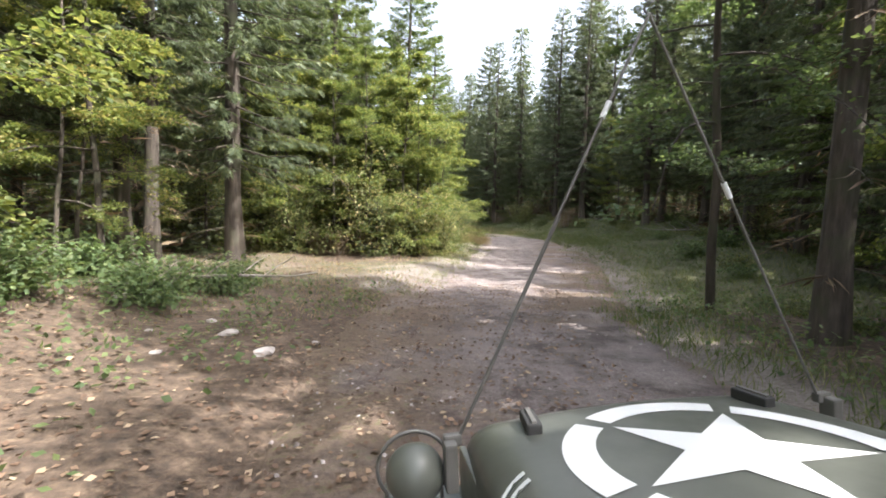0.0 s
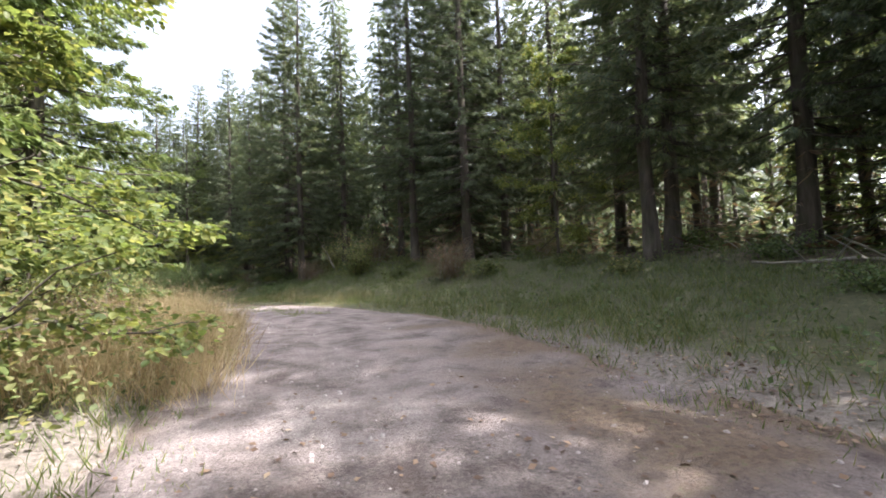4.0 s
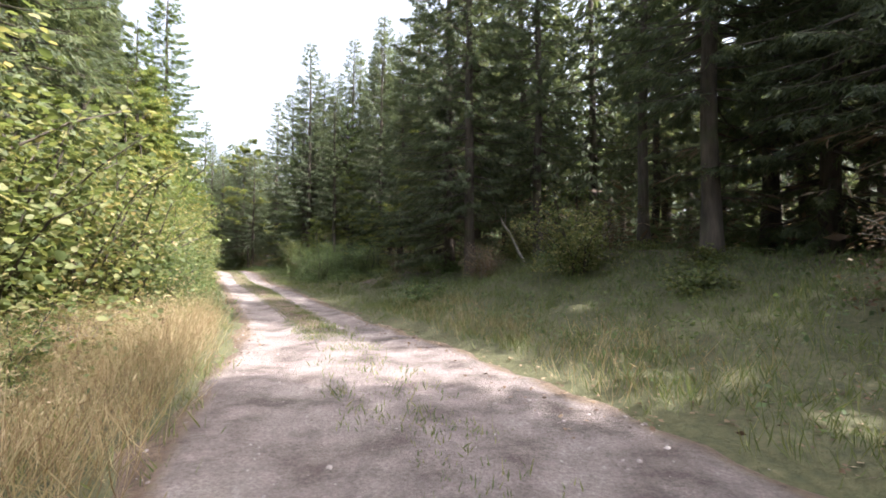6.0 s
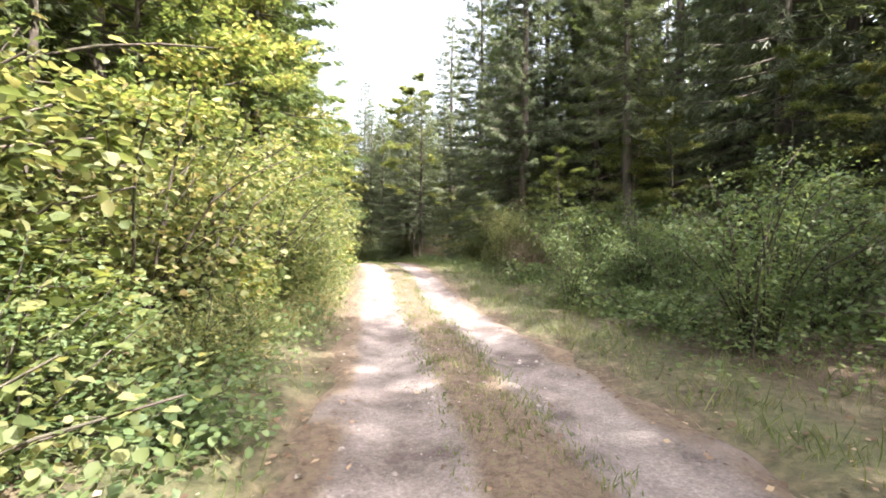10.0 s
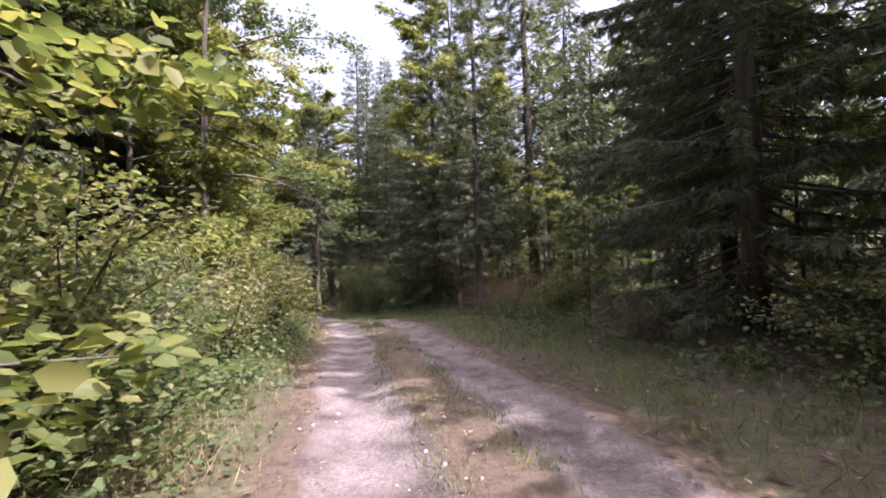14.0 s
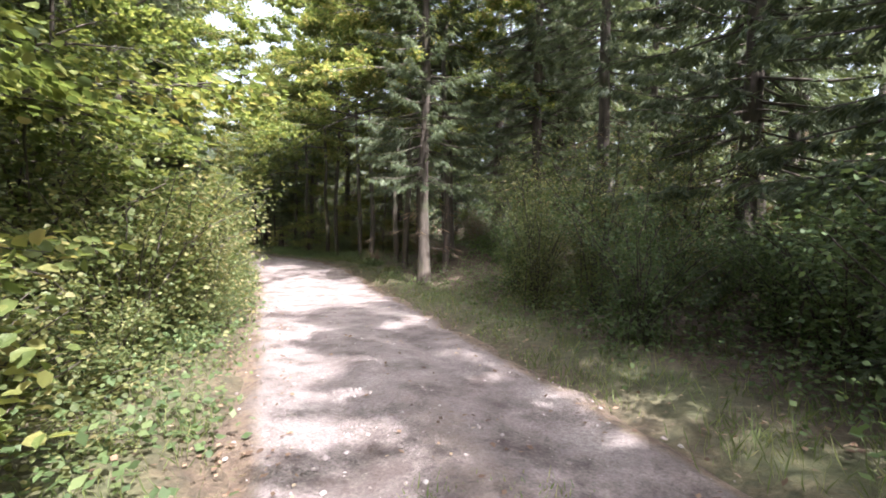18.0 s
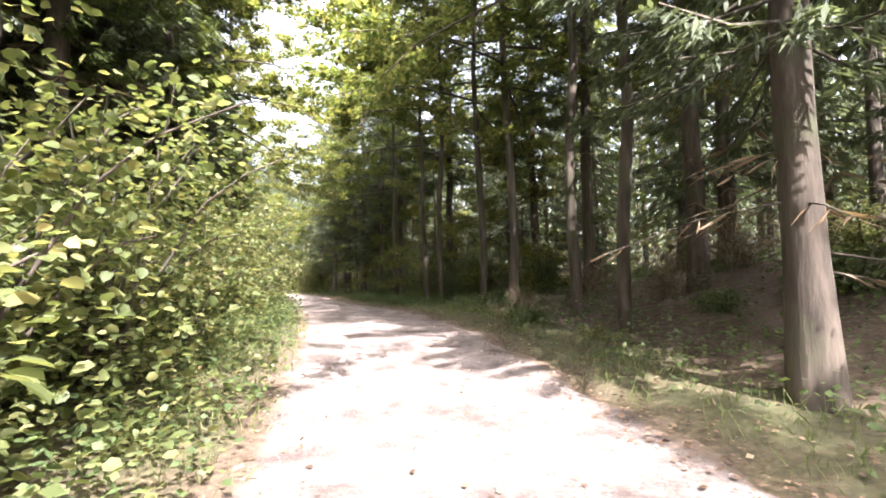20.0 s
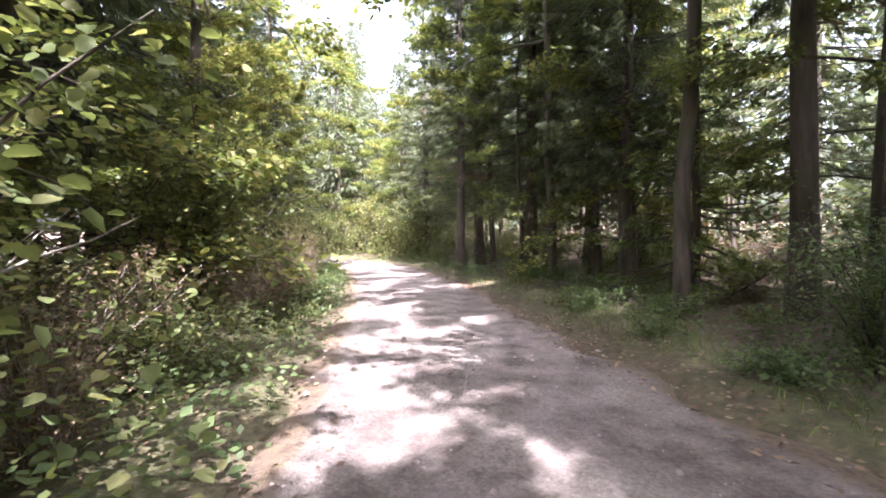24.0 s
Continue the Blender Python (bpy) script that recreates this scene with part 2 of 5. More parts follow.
# ---- the plan: the track's middle line, and the ground ----
LINE_X = [4, 1.5, 0.9, 1.0, 0.82, 1.0, 2.22, 3.6, 4.42, 4.78, 4.51, 2.98, 1.1, -1.05, -3.21, -5.9, -8.22, -10.71, -13.26, -15.64, -17.98, -20.86, -24.67, -29.2, -33.07, -37.86, -42.68, -47.68, -53.5, -62, -71, -79, -87, -97]
LINE_Y = [-34, -20, -8, 0, 4.0, 7.9, 12.7, 18.2, 23.4, 29.5, 32.6, 37.8, 43.1, 48.1, 52.5, 58.4, 63.2, 68.6, 73.4, 77.6, 82, 86.4, 90.3, 94.2, 97.4, 101, 104.1, 106.9, 110.2, 115, 118.8, 119.8, 117.2, 111]
LINE_Z = [0.3, 0.25, 0.1, 0, -0.18, -0.34, -0.52, -0.43, -0.28, -0.07, -0.07, -0.09, -0.22, -0.27, -0.15, -0.2, -0.19, 0.13, 0.21, 0.14, -0.02, -0.28, -0.79, -1.08, -1.24, -1.10, -1.21, -1.48, -1.76, -2.05, -2.3, -2.45, -2.55, -2.6]


def smooth_line(step=0.5):
    """The middle line, rounded through its points, at even steps: places, ways ahead, and distance from the start of the walk."""
    p = np.array([LINE_X, LINE_Y, LINE_Z], float).T
    k = np.r_[0, np.cumsum(np.linalg.norm(np.diff(p[:, :2], axis=0), axis=1))]
    m = np.gradient(p, k, axis=0)
    s = np.arange(0, k[-1], step)
    i = np.clip(np.searchsorted(k, s, "right") - 1, 0, len(k) - 2)
    h = (k[i + 1] - k[i])[:, None]
    u = ((s - k[i])[:, None]) / h
    q = (2 * u**3 - 3 * u**2 + 1) * p[i] + (u**3 - 2 * u**2 + u) * h * m[i] + (3 * u**2 - 2 * u**3) * p[i + 1] + (u**3 - u**2) * h * m[i + 1]
    return q, unit(np.gradient(q[:, :2], axis=0)), s - k[3]


LINE, AHEAD, ALONG = smooth_line()


def near_line(x, y):
    """For places: distance along the track, distance across it (right is positive), and the track's height there."""
    x, y = np.atleast_1d(np.asarray(x, float)), np.atleast_1d(np.asarray(y, float))
    s, d, z = np.empty(len(x)), np.empty(len(x)), np.empty(len(x))
    for a in range(0, len(x), 20000):
        px, py = x[a:a + 20000], y[a:a + 20000]
        far = (px[:, None] - LINE[None, :, 0]) ** 2 + (py[:, None] - LINE[None, :, 1]) ** 2
        k = far.argmin(1)
        rel = np.stack([px, py], 1) - LINE[k, :2]
        w = np.clip((rel * AHEAD[k]).sum(1), -0.5, 0.5)
        s[a:a + 20000] = ALONG[k] + w
        d[a:a + 20000] = np.sign(rel[:, 0] * AHEAD[k, 1] - rel[:, 1] * AHEAD[k, 0]) * np.sqrt(far[np.arange(len(px)), k])
        # the height, softened over several metres away from the track
        soft = 1.0 + 0.3 * np.abs(d[a:a + 20000])
        wt = np.exp(-((ALONG[None] - s[a:a + 20000, None]) / soft[:, None]) ** 2)
        z[a:a + 20000] = (wt @ LINE[:, 2]) / wt.sum(1)
    return s, d, z


def step_up(v, a, b):
    u = np.clip((v - a) / (b - a), 0, 1)
    return u * u * (3 - 2 * u)


def between(s, table):
    """A value that glides along the track, from (distance, value) pairs."""
    k, v = zip(*table)
    return np.interp(s, k, v)


# how high the ground stands beside the track, to the left and to the right
BANK_L = [(-20, 0.5), (4, 0.9), (10, 0.3), (16, 0.1), (30, 0.1), (50, 0.2), (70, 0.5), (92, 0.6), (106, 0.9), (118, 0.7), (135, 0.4)]
BANK_R = [(-20, 0.2), (10, 0.3), (20, 0.6), (30, 1.3), (45, 1.8), (56, 1.0), (68, 0.2), (95, 0.1), (104, 0.8), (114, 1.3), (122, 0.4), (135, 0.2)]
HALF = [(-30, 1.9), (2, 1.9), (10, 2.6), (22, 2.7), (36, 2.1), (44, 1.6), (60, 1.5), (96, 1.6), (106, 1.9), (130, 1.75), (180, 1.6)]


def wave(x, y, size, seed):
    """Slow, smooth unevenness from a few crossing waves."""
    rng, out = np.random.RandomState(seed), 0
    for _ in range(6):
        a, ph, k = rng.rand() * 6.28, rng.rand() * 6.28, (0.6 + rng.rand() * 1.4) / size
        out = out + np.sin((x * np.cos(a) + y * np.sin(a)) * k * 6.28 + ph)
    return out / 6


def lie(x, y):
    """Height of the bare ground at places."""
    s, d, z = near_line(x, y)
    x, y = np.atleast_1d(x), np.atleast_1d(y)
    half = between(s, HALF)
    off = np.abs(d) - half
    bank = np.where(d > 0, between(s, BANK_R), between(s, BANK_L))
    z = z + bank * step_up(off, 0.8, 8.0) + 0.10 * step_up(off, 0.0, 0.8)
    z = z + step_up(off, 0.3, 4) * (0.22 * wave(x, y, 7.0, 3) + 0.08 * wave(x, y, 1.8, 4))
    return z


def lie1(x, y):
    return float(lie(np.array([x]), np.array([y]))[0])


def clearing(x, y):
    """The sunny opening on the left of the start, where another track comes in: 1 inside."""
    u, v = (x + 4.5) / 8.5, (y - 13.8) / 3.4
    return 1 - step_up(np.sqrt(u * u + v * v), 0.8, 1.15)


def build_ground():
    gx = np.concatenate([[-2600, -900, -400, -240, -190, -165], np.arange(-145, -118, 3.0), np.arange(-118, 42, 0.7), np.arange(42, 75, 3.0), [80, 110, 200, 500, 1200, 2600]])
    gy = np.concatenate([[-2600, -900, -350, -150, -90, -60], np.arange(-50, -14, 3.0), np.arange(-14, 152, 0.7), np.arange(152, 185, 3.0), [195, 240, 400, 900, 2600]])
    X, Y = np.meshgrid(gx, gy)
    x, y = X.ravel(), Y.ravel()
    s, d, _ = near_line(x, y)
    z = lie(x, y)
    half = between(s, HALF)
    off = np.abs(d) - half
    z = z - 0.22 * (1 - step_up(off, -0.45, 0.1))
    n, m = len(gx), len(gy)
    i = np.arange((m - 1) * n).reshape(m - 1, n)[:, :-1].ravel()
    me = mesh_of("ground", np.stack([x, y, z], 1), np.stack([i, i + 1, i + n + 1, i + n], 1), [M_GROUND], smooth=True)
    open_side = np.where(d > 0, step_up(s, 8, 13) * (1 - step_up(s, 46, 58)), step_up(s, 20, 26) * (1 - step_up(s, 42, 52)))
    turf = np.clip(1.1 - np.abs(off - 0.8) / 1.6, 0, 1) * 0.7 * step_up(s, 10, 16) + open_side * (1 - step_up(off, 5, 9)) + 0.45 * clearing(x, y)
    pale = clearing(x, y) * (0.24 + 0.55 * wave(x, y, 2.4, 21)) + (1 - step_up(off, 0.2, 2.6)) * 0.7 * (1 - step_up(s, 26, 36)) * np.where(d < 0, step_up(s, 8, 12), 1)
    for key, val in (("turf", turf), ("gravel", pale)):
        me.attributes.new(key, "FLOAT", "POINT").data.foreach_set("value", np.clip(val, 0, 1).astype(np.float32))
    return tagged(new("ground", me), "brown leaf-strewn forest floor with turf beside the track", "ground", kind="structure")


def track_z(s, d, half):
    """The track's own relief across its width: two worn wheel lines, a crown between them, edges that dip under the verge."""
    two = step_up(s, 39, 46) * (1 - step_up(s, 96, 106))
    rut = np.exp(-((np.abs(d) - 0.85) / 0.38) ** 2)
    return -0.03 - 0.07 * rut * (0.45 + 0.55 * two) + 0.035 * two * np.exp(-(d / 0.45) ** 2) - 0.16 * step_up(np.abs(d) - half, -0.1, 0.5)


def build_track():
    keep = (ALONG > -14) & (ALONG < 178)
    q, w, s = LINE[keep], AHEAD[keep], ALONG[keep]
    # finer along the line
    k = np.arange(0, len(q) - 1, 0.5)
    idx = np.arange(len(q))
    q = np.stack([np.interp(k, idx, q[:, j]) for j in range(3)], 1)
    w = unit(np.stack([np.interp(k, idx, w[:, j]) for j in range(2)], 1))
    s = np.interp(k, idx, s)
    across = np.linspace(-1.22, 1.22, 45)
    half = between(s, HALF)
    d = across[None] * half[:, None]
    x = q[:, 0:1] + w[:, 1:2] * d
    y = q[:, 1:2] - w[:, 0:1] * d
    S = np.repeat(s[:, None], 45, 1)
    z = q[:, 2:3] + 0.05 + track_z(S, d, half[:, None] - 0.1 + 0.4 * wave(x, y, 1.7, 31)) + 0.012 * wave(x, y, 0.9, 8) + 0.02 * wave(x, y, 3.1, 9)
    n = 45
    i = np.arange((len(q) - 1) * n).reshape(-1, n)[:, :-1].ravel()
    me = mesh_of("track", np.stack([x.ravel(), y.ravel(), z.ravel()], 1), np.stack([i, i + 1, i + n + 1, i + n], 1), [M_TRACK], smooth=True)
    two = step_up(S, 39, 46) * (1 - step_up(S, 92, 104))
    strip = two * np.clip(1.15 - (np.abs(d) / 0.46) ** 2, 0, 1) * (0.75 + 0.25 * wave(x, y, 5, 12))
    edge = step_up(np.abs(d) - half[:, None], -0.45, 0.05) * (0.3 + 0.6 * step_up(S, 24, 36)) * (1 + 0.8 * wave(x, y, 1.3, 33))
    early = (0.25 + 0.45 * step_up(-d, -0.2, 1.4)) * (1 - step_up(S, 8, 13)) * (0.75 + 0.5 * wave(x, y, 2.2, 15))
    early = early + 0.6 * step_up(d, -0.9, 1.4) * step_up(S, 6, 11) * (1 - step_up(S, 26, 38)) * (0.75 + 0.9 * wave(x, y, 1.9, 16))
    me.attributes.new("earth", "FLOAT", "POINT").data.foreach_set("value", np.clip(strip + edge + early, 0, 1).astype(np.float32).ravel())
    return tagged(new("track", me), "pale reddish gravel forest track with two wheel ruts", "road", kind="structure")


build_ground()
build_track()


# ---- trees ----
def spruce_parts(rng, tall, low, reach, per_metre, big=1.0, dead=True):
    """Pieces of a spruce: trunk, limbs, needle sprays. low: share of the height at which the green crown begins."""
    zs = np.linspace(0, tall, 14)
    bend = np.cumsum(rng.randn(14, 2) * 0.02 * tall / 14, 0)
    spine = np.c_[bend - bend[0], zs]
    r0 = 0.0088 * tall + 0.03
    rad = r0 * (1 - zs / tall) ** 0.8 + 0.012
    rad[0] *= 1.35
    spine[0, 2] = -0.25
    trunk = tube(spine, rad, 9)
    limbs, base, way, face, ln, wd = [], [], [], [], [], []
    dead_base, dead_way = [], []
    z = low * tall
    def mid(h):
        return np.array([np.interp(h, zs, spine[:, 0]), np.interp(h, zs, spine[:, 1]), h])
    while z < tall - 0.3:
        share = (z - low * tall) / (tall - low * tall)
        turn = rng.rand() * 6.28
        for k in range(rng.randint(4, 7)):
            az = turn + k * 6.28 / 5.5 + rng.randn() * 0.2
            L = reach * ((1 - share) ** 0.75) * (0.7 + 0.45 * rng.rand()) * (0.55 + 0.45 * min(1, share * 5 + 0.35)) + 0.22
            h = np.array([np.cos(az), np.sin(az), 0])
            sag, lift = 0.12 + 0.38 * (1 - share) * (0.6 + 0.6 * rng.rand()), 0.14 + 0.12 * rng.rand()
            o = mid(z + rng.randn() * 0.08)
            u5 = np.array([0, 0.5, 1.0])
            curve = o + np.outer(u5 * L, h) + np.outer(L * (-sag * u5 + lift * u5**2 + 0.35 * share * u5), [0, 0, 1])
            limbs.append(tube(curve, 0.011 * L + 0.008 - 0.011 * L * u5, 3))
            m = max(4, int(per_metre * L))
            u = np.sqrt(np.linspace(0.05, 1.0, m)) + rng.randn(m) * 0.03
            u = np.clip(u, 0.1, 1.02)
            p = o + np.outer(u * L, h) + np.outer(L * (-sag * u + lift * u**2 + 0.35 * share * u), [0, 0, 1])
            side = np.where(np.arange(m) % 2 == 0, 1, -1) * (0.45 + 0.7 * rng.rand(m)) * (1 - 0.55 * u)
            a2 = az + side
            w = np.stack([np.cos(a2), np.sin(a2), -0.30 - 1.05 * rng.rand(m) * (1 - 0.6 * share)], 1)
            base.append(p + rng.randn(m, 3) * 0.035)
            way.append(w)
            f = rng.randn(m, 3) * 0.55 + [0, 0, 1]
            face.append(f)
            ln.append((0.15 + 0.22 * (1 - u) * min(L, 2.0) / 2 + 0.18 * rng.rand(m)) * big)
            wd.append((0.046 + 0.034 * rng.rand(m)) * big)
        z += (0.20 + 0.22 * rng.rand()) * (0.6 + 0.02 * tall)
    if dead and low > 0.1:
        for _ in range(int(26 * low * tall / 7)):
            zz, az = 1.0 + rng.rand() * (low * tall - 1.0), rng.rand() * 6.28
            L = 0.5 + 1.5 * rng.rand()
            o = mid(zz)
            u5 = np.array([0, 0.5, 1.0])
            limbs.append(tube(o + np.outer(u5 * L, [np.cos(az), np.sin(az), 0]) + np.outer(-0.28 * L * u5**1.5, [0, 0, 1]), [0.016, 0.010, 0.004], 3))
            v = 0.25 + 0.8 * rng.rand(7)
            dead_base.append(o + np.outer(v * L, [np.cos(az), np.sin(az), 0]) + np.outer(-0.28 * L * v**1.5, [0, 0, 1]))
            a3 = az + rng.choice([-1, 1], 7) * (0.4 + 0.8 * rng.rand(7))
            dead_way.append(np.stack([np.cos(a3), np.sin(a3), -0.2 - 0.6 * rng.rand(7)], 1))
    twigs = None
    if dead_base:
        db, dw = np.concatenate(dead_base), np.concatenate(dead_way)
        k = len(db)
        twigs = kites(db, dw, rng.randn(k, 3), 0.22 + 0.4 * rng.rand(k), 0.018 + 0.03 * rng.rand(k), 0.05)
    b, w, f, n, d = (np.concatenate(k) for k in (base, way, face, ln, wd))
    if per_metre < 10:          # far trees: one blade a spray
        return trunk, gather(limbs), kites(b, w, f, n, d * 1.35, 0.02), twigs
    w = unit(w)                 # near trees: a leading shoot and side shoots
    side, fan = unit(np.cross(w, f)), []
    for at, turn, share in ((0.0, 0.0, 1.0), (0.12, 0.75, 0.52), (0.16, -0.75, 0.50), (0.42, 0.65, 0.40), (0.46, -0.65, 0.38)):
        fan.append(kites(b + w * (n * at)[:, None], w * math.cos(turn) + side * math.sin(turn), f, n * share, d * (0.50 + 0.12 * share), 0.03))
    sprays = gather(fan)
    return trunk, gather(limbs), sprays, twigs


def make_spruce(name, seed, tall, low, reach, per_metre, needles, label, category, big=1.0):
    rng = np.random.RandomState(seed)
    trunk, limbs, sprays, twigs = spruce_parts(rng, tall, low, reach, per_metre, big)
    top = tagged(new(name), label, category)
    part("trunk", mesh_of("trunk", *trunk, [M_BARK], smooth=True), top)
    wood, skin = limbs, np.zeros(len(limbs[1]))
    if twigs:
        wood, skin = gather([limbs, twigs]), np.r_[skin, np.ones(len(twigs[1]))]
    part("branchwork", mesh_of("branchwork", *wood, [M_BARK, M_BROWN_TWIG], skin), top)
    part("crown", mesh_of("needles", *sprays, [needles]), top)
    return top


def leafy_parts(rng, tall, low, reach, leaves, size, lean=0.0, levels=9):
    """A broadleaved tree: bent trunk, rising limbs with twigs, leaves in flat sprays near the twig ends."""
    zs = np.linspace(0, tall, 10)
    bend = np.cumsum(rng.randn(10, 2) * 0.05 * tall / 10, 0) + np.outer(zs / tall, [lean, 0]) * tall
    spine = np.c_[bend - bend[0], zs]
    spine[0, 2] = -0.2
    trunk = tube(spine, 0.0068 * tall * (1 - 0.93 * zs / tall) + 0.012, 8)
    limbs, spots, ways = [], [], []
    for k in range(levels * 3):
        h = tall * (low + (0.98 - low) * (k + rng.rand()) / (levels * 3))
        o = np.array([np.interp(h, zs, spine[:, 0]), np.interp(h, zs, spine[:, 1]), h])
        az, share = k * 2.4 + rng.randn() * 0.3, (h / tall - low) / (1 - low)
        L = reach * (0.55 + 0.6 * rng.rand()) * (1 - 0.72 * share**1.5)
        rise = 0.15 + 0.75 * share + 0.2 * rng.randn()
        u = np.linspace(0, 1, 5)
        cur = o + np.outer(u * L, [np.cos(az), np.sin(az), 0]) + np.outer(L * (rise * u - 0.35 * u**2), [0, 0, 1]) + np.cumsum(rng.randn(5, 3) * 0.04 * L, 0) * u[:, None]
        limbs.append(tube(cur, 0.009 * L * (1 - 0.9 * u) + 0.005, 4))
        for j in range(7):
            v = 0.3 + 0.7 * (j + rng.rand()) / 7
            c = np.array([np.interp(v, u, cur[:, i]) for i in range(3)])
            a2 = az + rng.choice([-1, 1]) * (0.4 + 0.7 * rng.rand())
            tl2 = L * 0.42 * (1.15 - 0.6 * v)
            tip = c + tl2 * np.array([np.cos(a2), np.sin(a2), 0.12 * rng.randn()])
            limbs.append(tube(np.array([c, (c + tip) / 2 + [0, 0, 0.04], tip]), [0.008, 0.006, 0.003], 3))
            spots.append((c, tip))
    n = leaves // len(spots)
    base, way, face = [], [], []
    for c, tip in spots:
        t = rng.rand(n, 1) ** 0.7
        out = unit(tip - c)
        base.append(c + (tip - c) * (0.15 + 0.95 * t) + rng.randn(n, 3) * [0.13, 0.13, 0.07])
        way.append(out + rng.randn(n, 3) * [0.7, 0.7, 0.35] + [0, 0, -0.15])
        face.append(rng.randn(n, 3) * 0.45 + [0, 0, 1])
    m = n * len(spots)
    sc = size * (0.7 + 0.6 * rng.rand(m))
    return trunk, gather(limbs), (np.concatenate(base), np.concatenate(way), np.concatenate(face), sc)


def make_leafy(name, seed, tall, low, reach, leaves, size, leaf, bark, label, category, lean=0.0, broad=False):
    rng = np.random.RandomState(seed)
    trunk, limbs, (b, w, f, sc) = leafy_parts(rng, tall, low, reach, leaves, size, lean)
    top = tagged(new(name), label, category)
    part("trunk", mesh_of("trunk", *trunk, [bark], smooth=True), top)
    part("branchwork", mesh_of("branchwork", *limbs, [bark]), top)
    crown = round_leaves(b, w, f, sc, sc * 0.75) if broad else kites(b, w, f, sc, sc * 0.62, 0.03)
    part("crown", mesh_of("leaves", *crown, [leaf]), top)
    return top


def make_bush(name, seed, tall, spread, stems, leaves, size, leaf, label, category="bush", broad=True, bark=None):
    """A shrub: arching stems from one stool, leaves along their upper two thirds."""
    rng = np.random.RandomState(seed)
    wood, base, way, face = [], [], [], []
    n = leaves // stems
    for k in range(stems):
        az, out = k * 2.4 + rng.randn() * 0.4, spread * (0.25 + 0.75 * rng.rand())
        h = tall * (0.55 + 0.5 * rng.rand())
        u = np.linspace(0, 1, 6)
        cur = np.outer(out * u**1.3, [np.cos(az), np.sin(az), 0]) + np.outer(h * (1.25 * u - 0.25 * u**2.5 - 0.2 * (out / (tall + 0.1)) * u**3), [0, 0, 1])
        cur += np.cumsum(rng.randn(6, 3) * 0.03 * tall, 0) * u[:, None] + np.array([rng.randn() * 0.12, rng.randn() * 0.12, -0.05])
        wood.append(tube(cur, (0.014 * (1 - 0.85 * u) * (0.5 + tall / 4) + 0.003) * (0.55 if stems > 30 else 1.0), 4))
        t = 0.08 + 0.94 * rng.rand(n) ** 0.95
        c = np.stack([np.interp(t, u, cur[:, i]) for i in range(3)], 1)
        away = rng.randn(n, 3) * [1, 1, 0.45]
        base.append(c + unit(away) * (0.05 + 0.24 * rng.rand(n, 1)) * (0.35 + tall / 3))
        way.append(away + [0, 0, -0.25])
        face.append(rng.randn(n, 3) * 0.5 + [0, 0, 1.1])
    m = leaves // 4             # low shoots that hide the stool
    az, out = rng.rand(m) * 6.28, spread * 0.85 * np.sqrt(rng.rand(m))
    base.append(np.stack([out * np.cos(az), out * np.sin(az), tall * (0.04 + 0.36 * rng.rand(m) ** 1.4)], 1))
    way.append(rng.randn(m, 3) * [1, 1, 0.4])
    face.append(rng.randn(m, 3) * 0.5 + [0, 0, 1.1])
    b, w, f = np.concatenate(base), np.concatenate(way), np.concatenate(face)
    b[:, 2] = np.maximum(b[:, 2], 0.03)
    sc = size * (0.65 + 0.7 * rng.rand(len(b)))
    top = tagged(new(name), label, category)
    part("stool", mesh_of("stool", *gather(wood), [bark or M_BARK]), top)
    crown = round_leaves(b, w, f, sc, sc * 0.82) if broad else kites(b, w, f, sc, sc * 0.6, 0.03)
    part("crown", mesh_of("leaves", *crown, [leaf]), top)
    return top


SPRUCES = [
    make_spruce("spruce_tree", 11, 21, 0.13, 2.7, 19, M_NEEDLE, "tall dark green spruce with bare lower trunk in the wood", "tree", 1.05),
    make_spruce("spruce_tree", 12, 18, 0.20, 2.4, 19, M_NEEDLE, "tall dark green spruce with dead lower twigs in the wood", "tree", 1.05),
    make_spruce("spruce_tree", 13, 23, 0.30, 2.6, 18, M_NEEDLE, "very tall dark spruce with a long bare trunk", "tree", 1.1),
]
DEEP = [
    make_spruce("spruce_tree", 14, 20, 0.16, 2.6, 5, M_NEEDLE, "dark spruce standing deeper in the wood", "tree", 1.9),
    make_spruce("spruce_tree", 15, 18, 0.26, 2.5, 5, M_NEEDLE, "dark spruce with dead twigs deeper in the wood", "tree", 1.9),
]
YOUNG = [
    make_spruce("young_fir", 16, 4.2, 0.05, 1.15, 17, M_NEEDLE, "young fir growing under the tall trees", "tree", 0.75),
    make_spruce("young_fir", 17, 3.0, 0.05, 0.95, 18, M_NEEDLE_LIGHT, "light green young fir under the tall trees", "tree", 0.7),
]
EDGE = [
    make_spruce("fir_tree", 21, 17, 0.05, 3.0, 34, M_NEEDLE, "dark green fir branched to the ground at the wood's edge", "tree", 0.85),
    make_spruce("fir_tree", 22, 14, 0.04, 2.7, 36, M_NEEDLE_LIGHT, "light green fir with drooping branches at the wood's edge", "tree", 0.85),
    make_spruce("fir_tree", 23, 20, 0.10, 3.0, 30, M_NEEDLE_LIGHT, "tall light green fir with drooping sprays", "tree", 0.95),
]
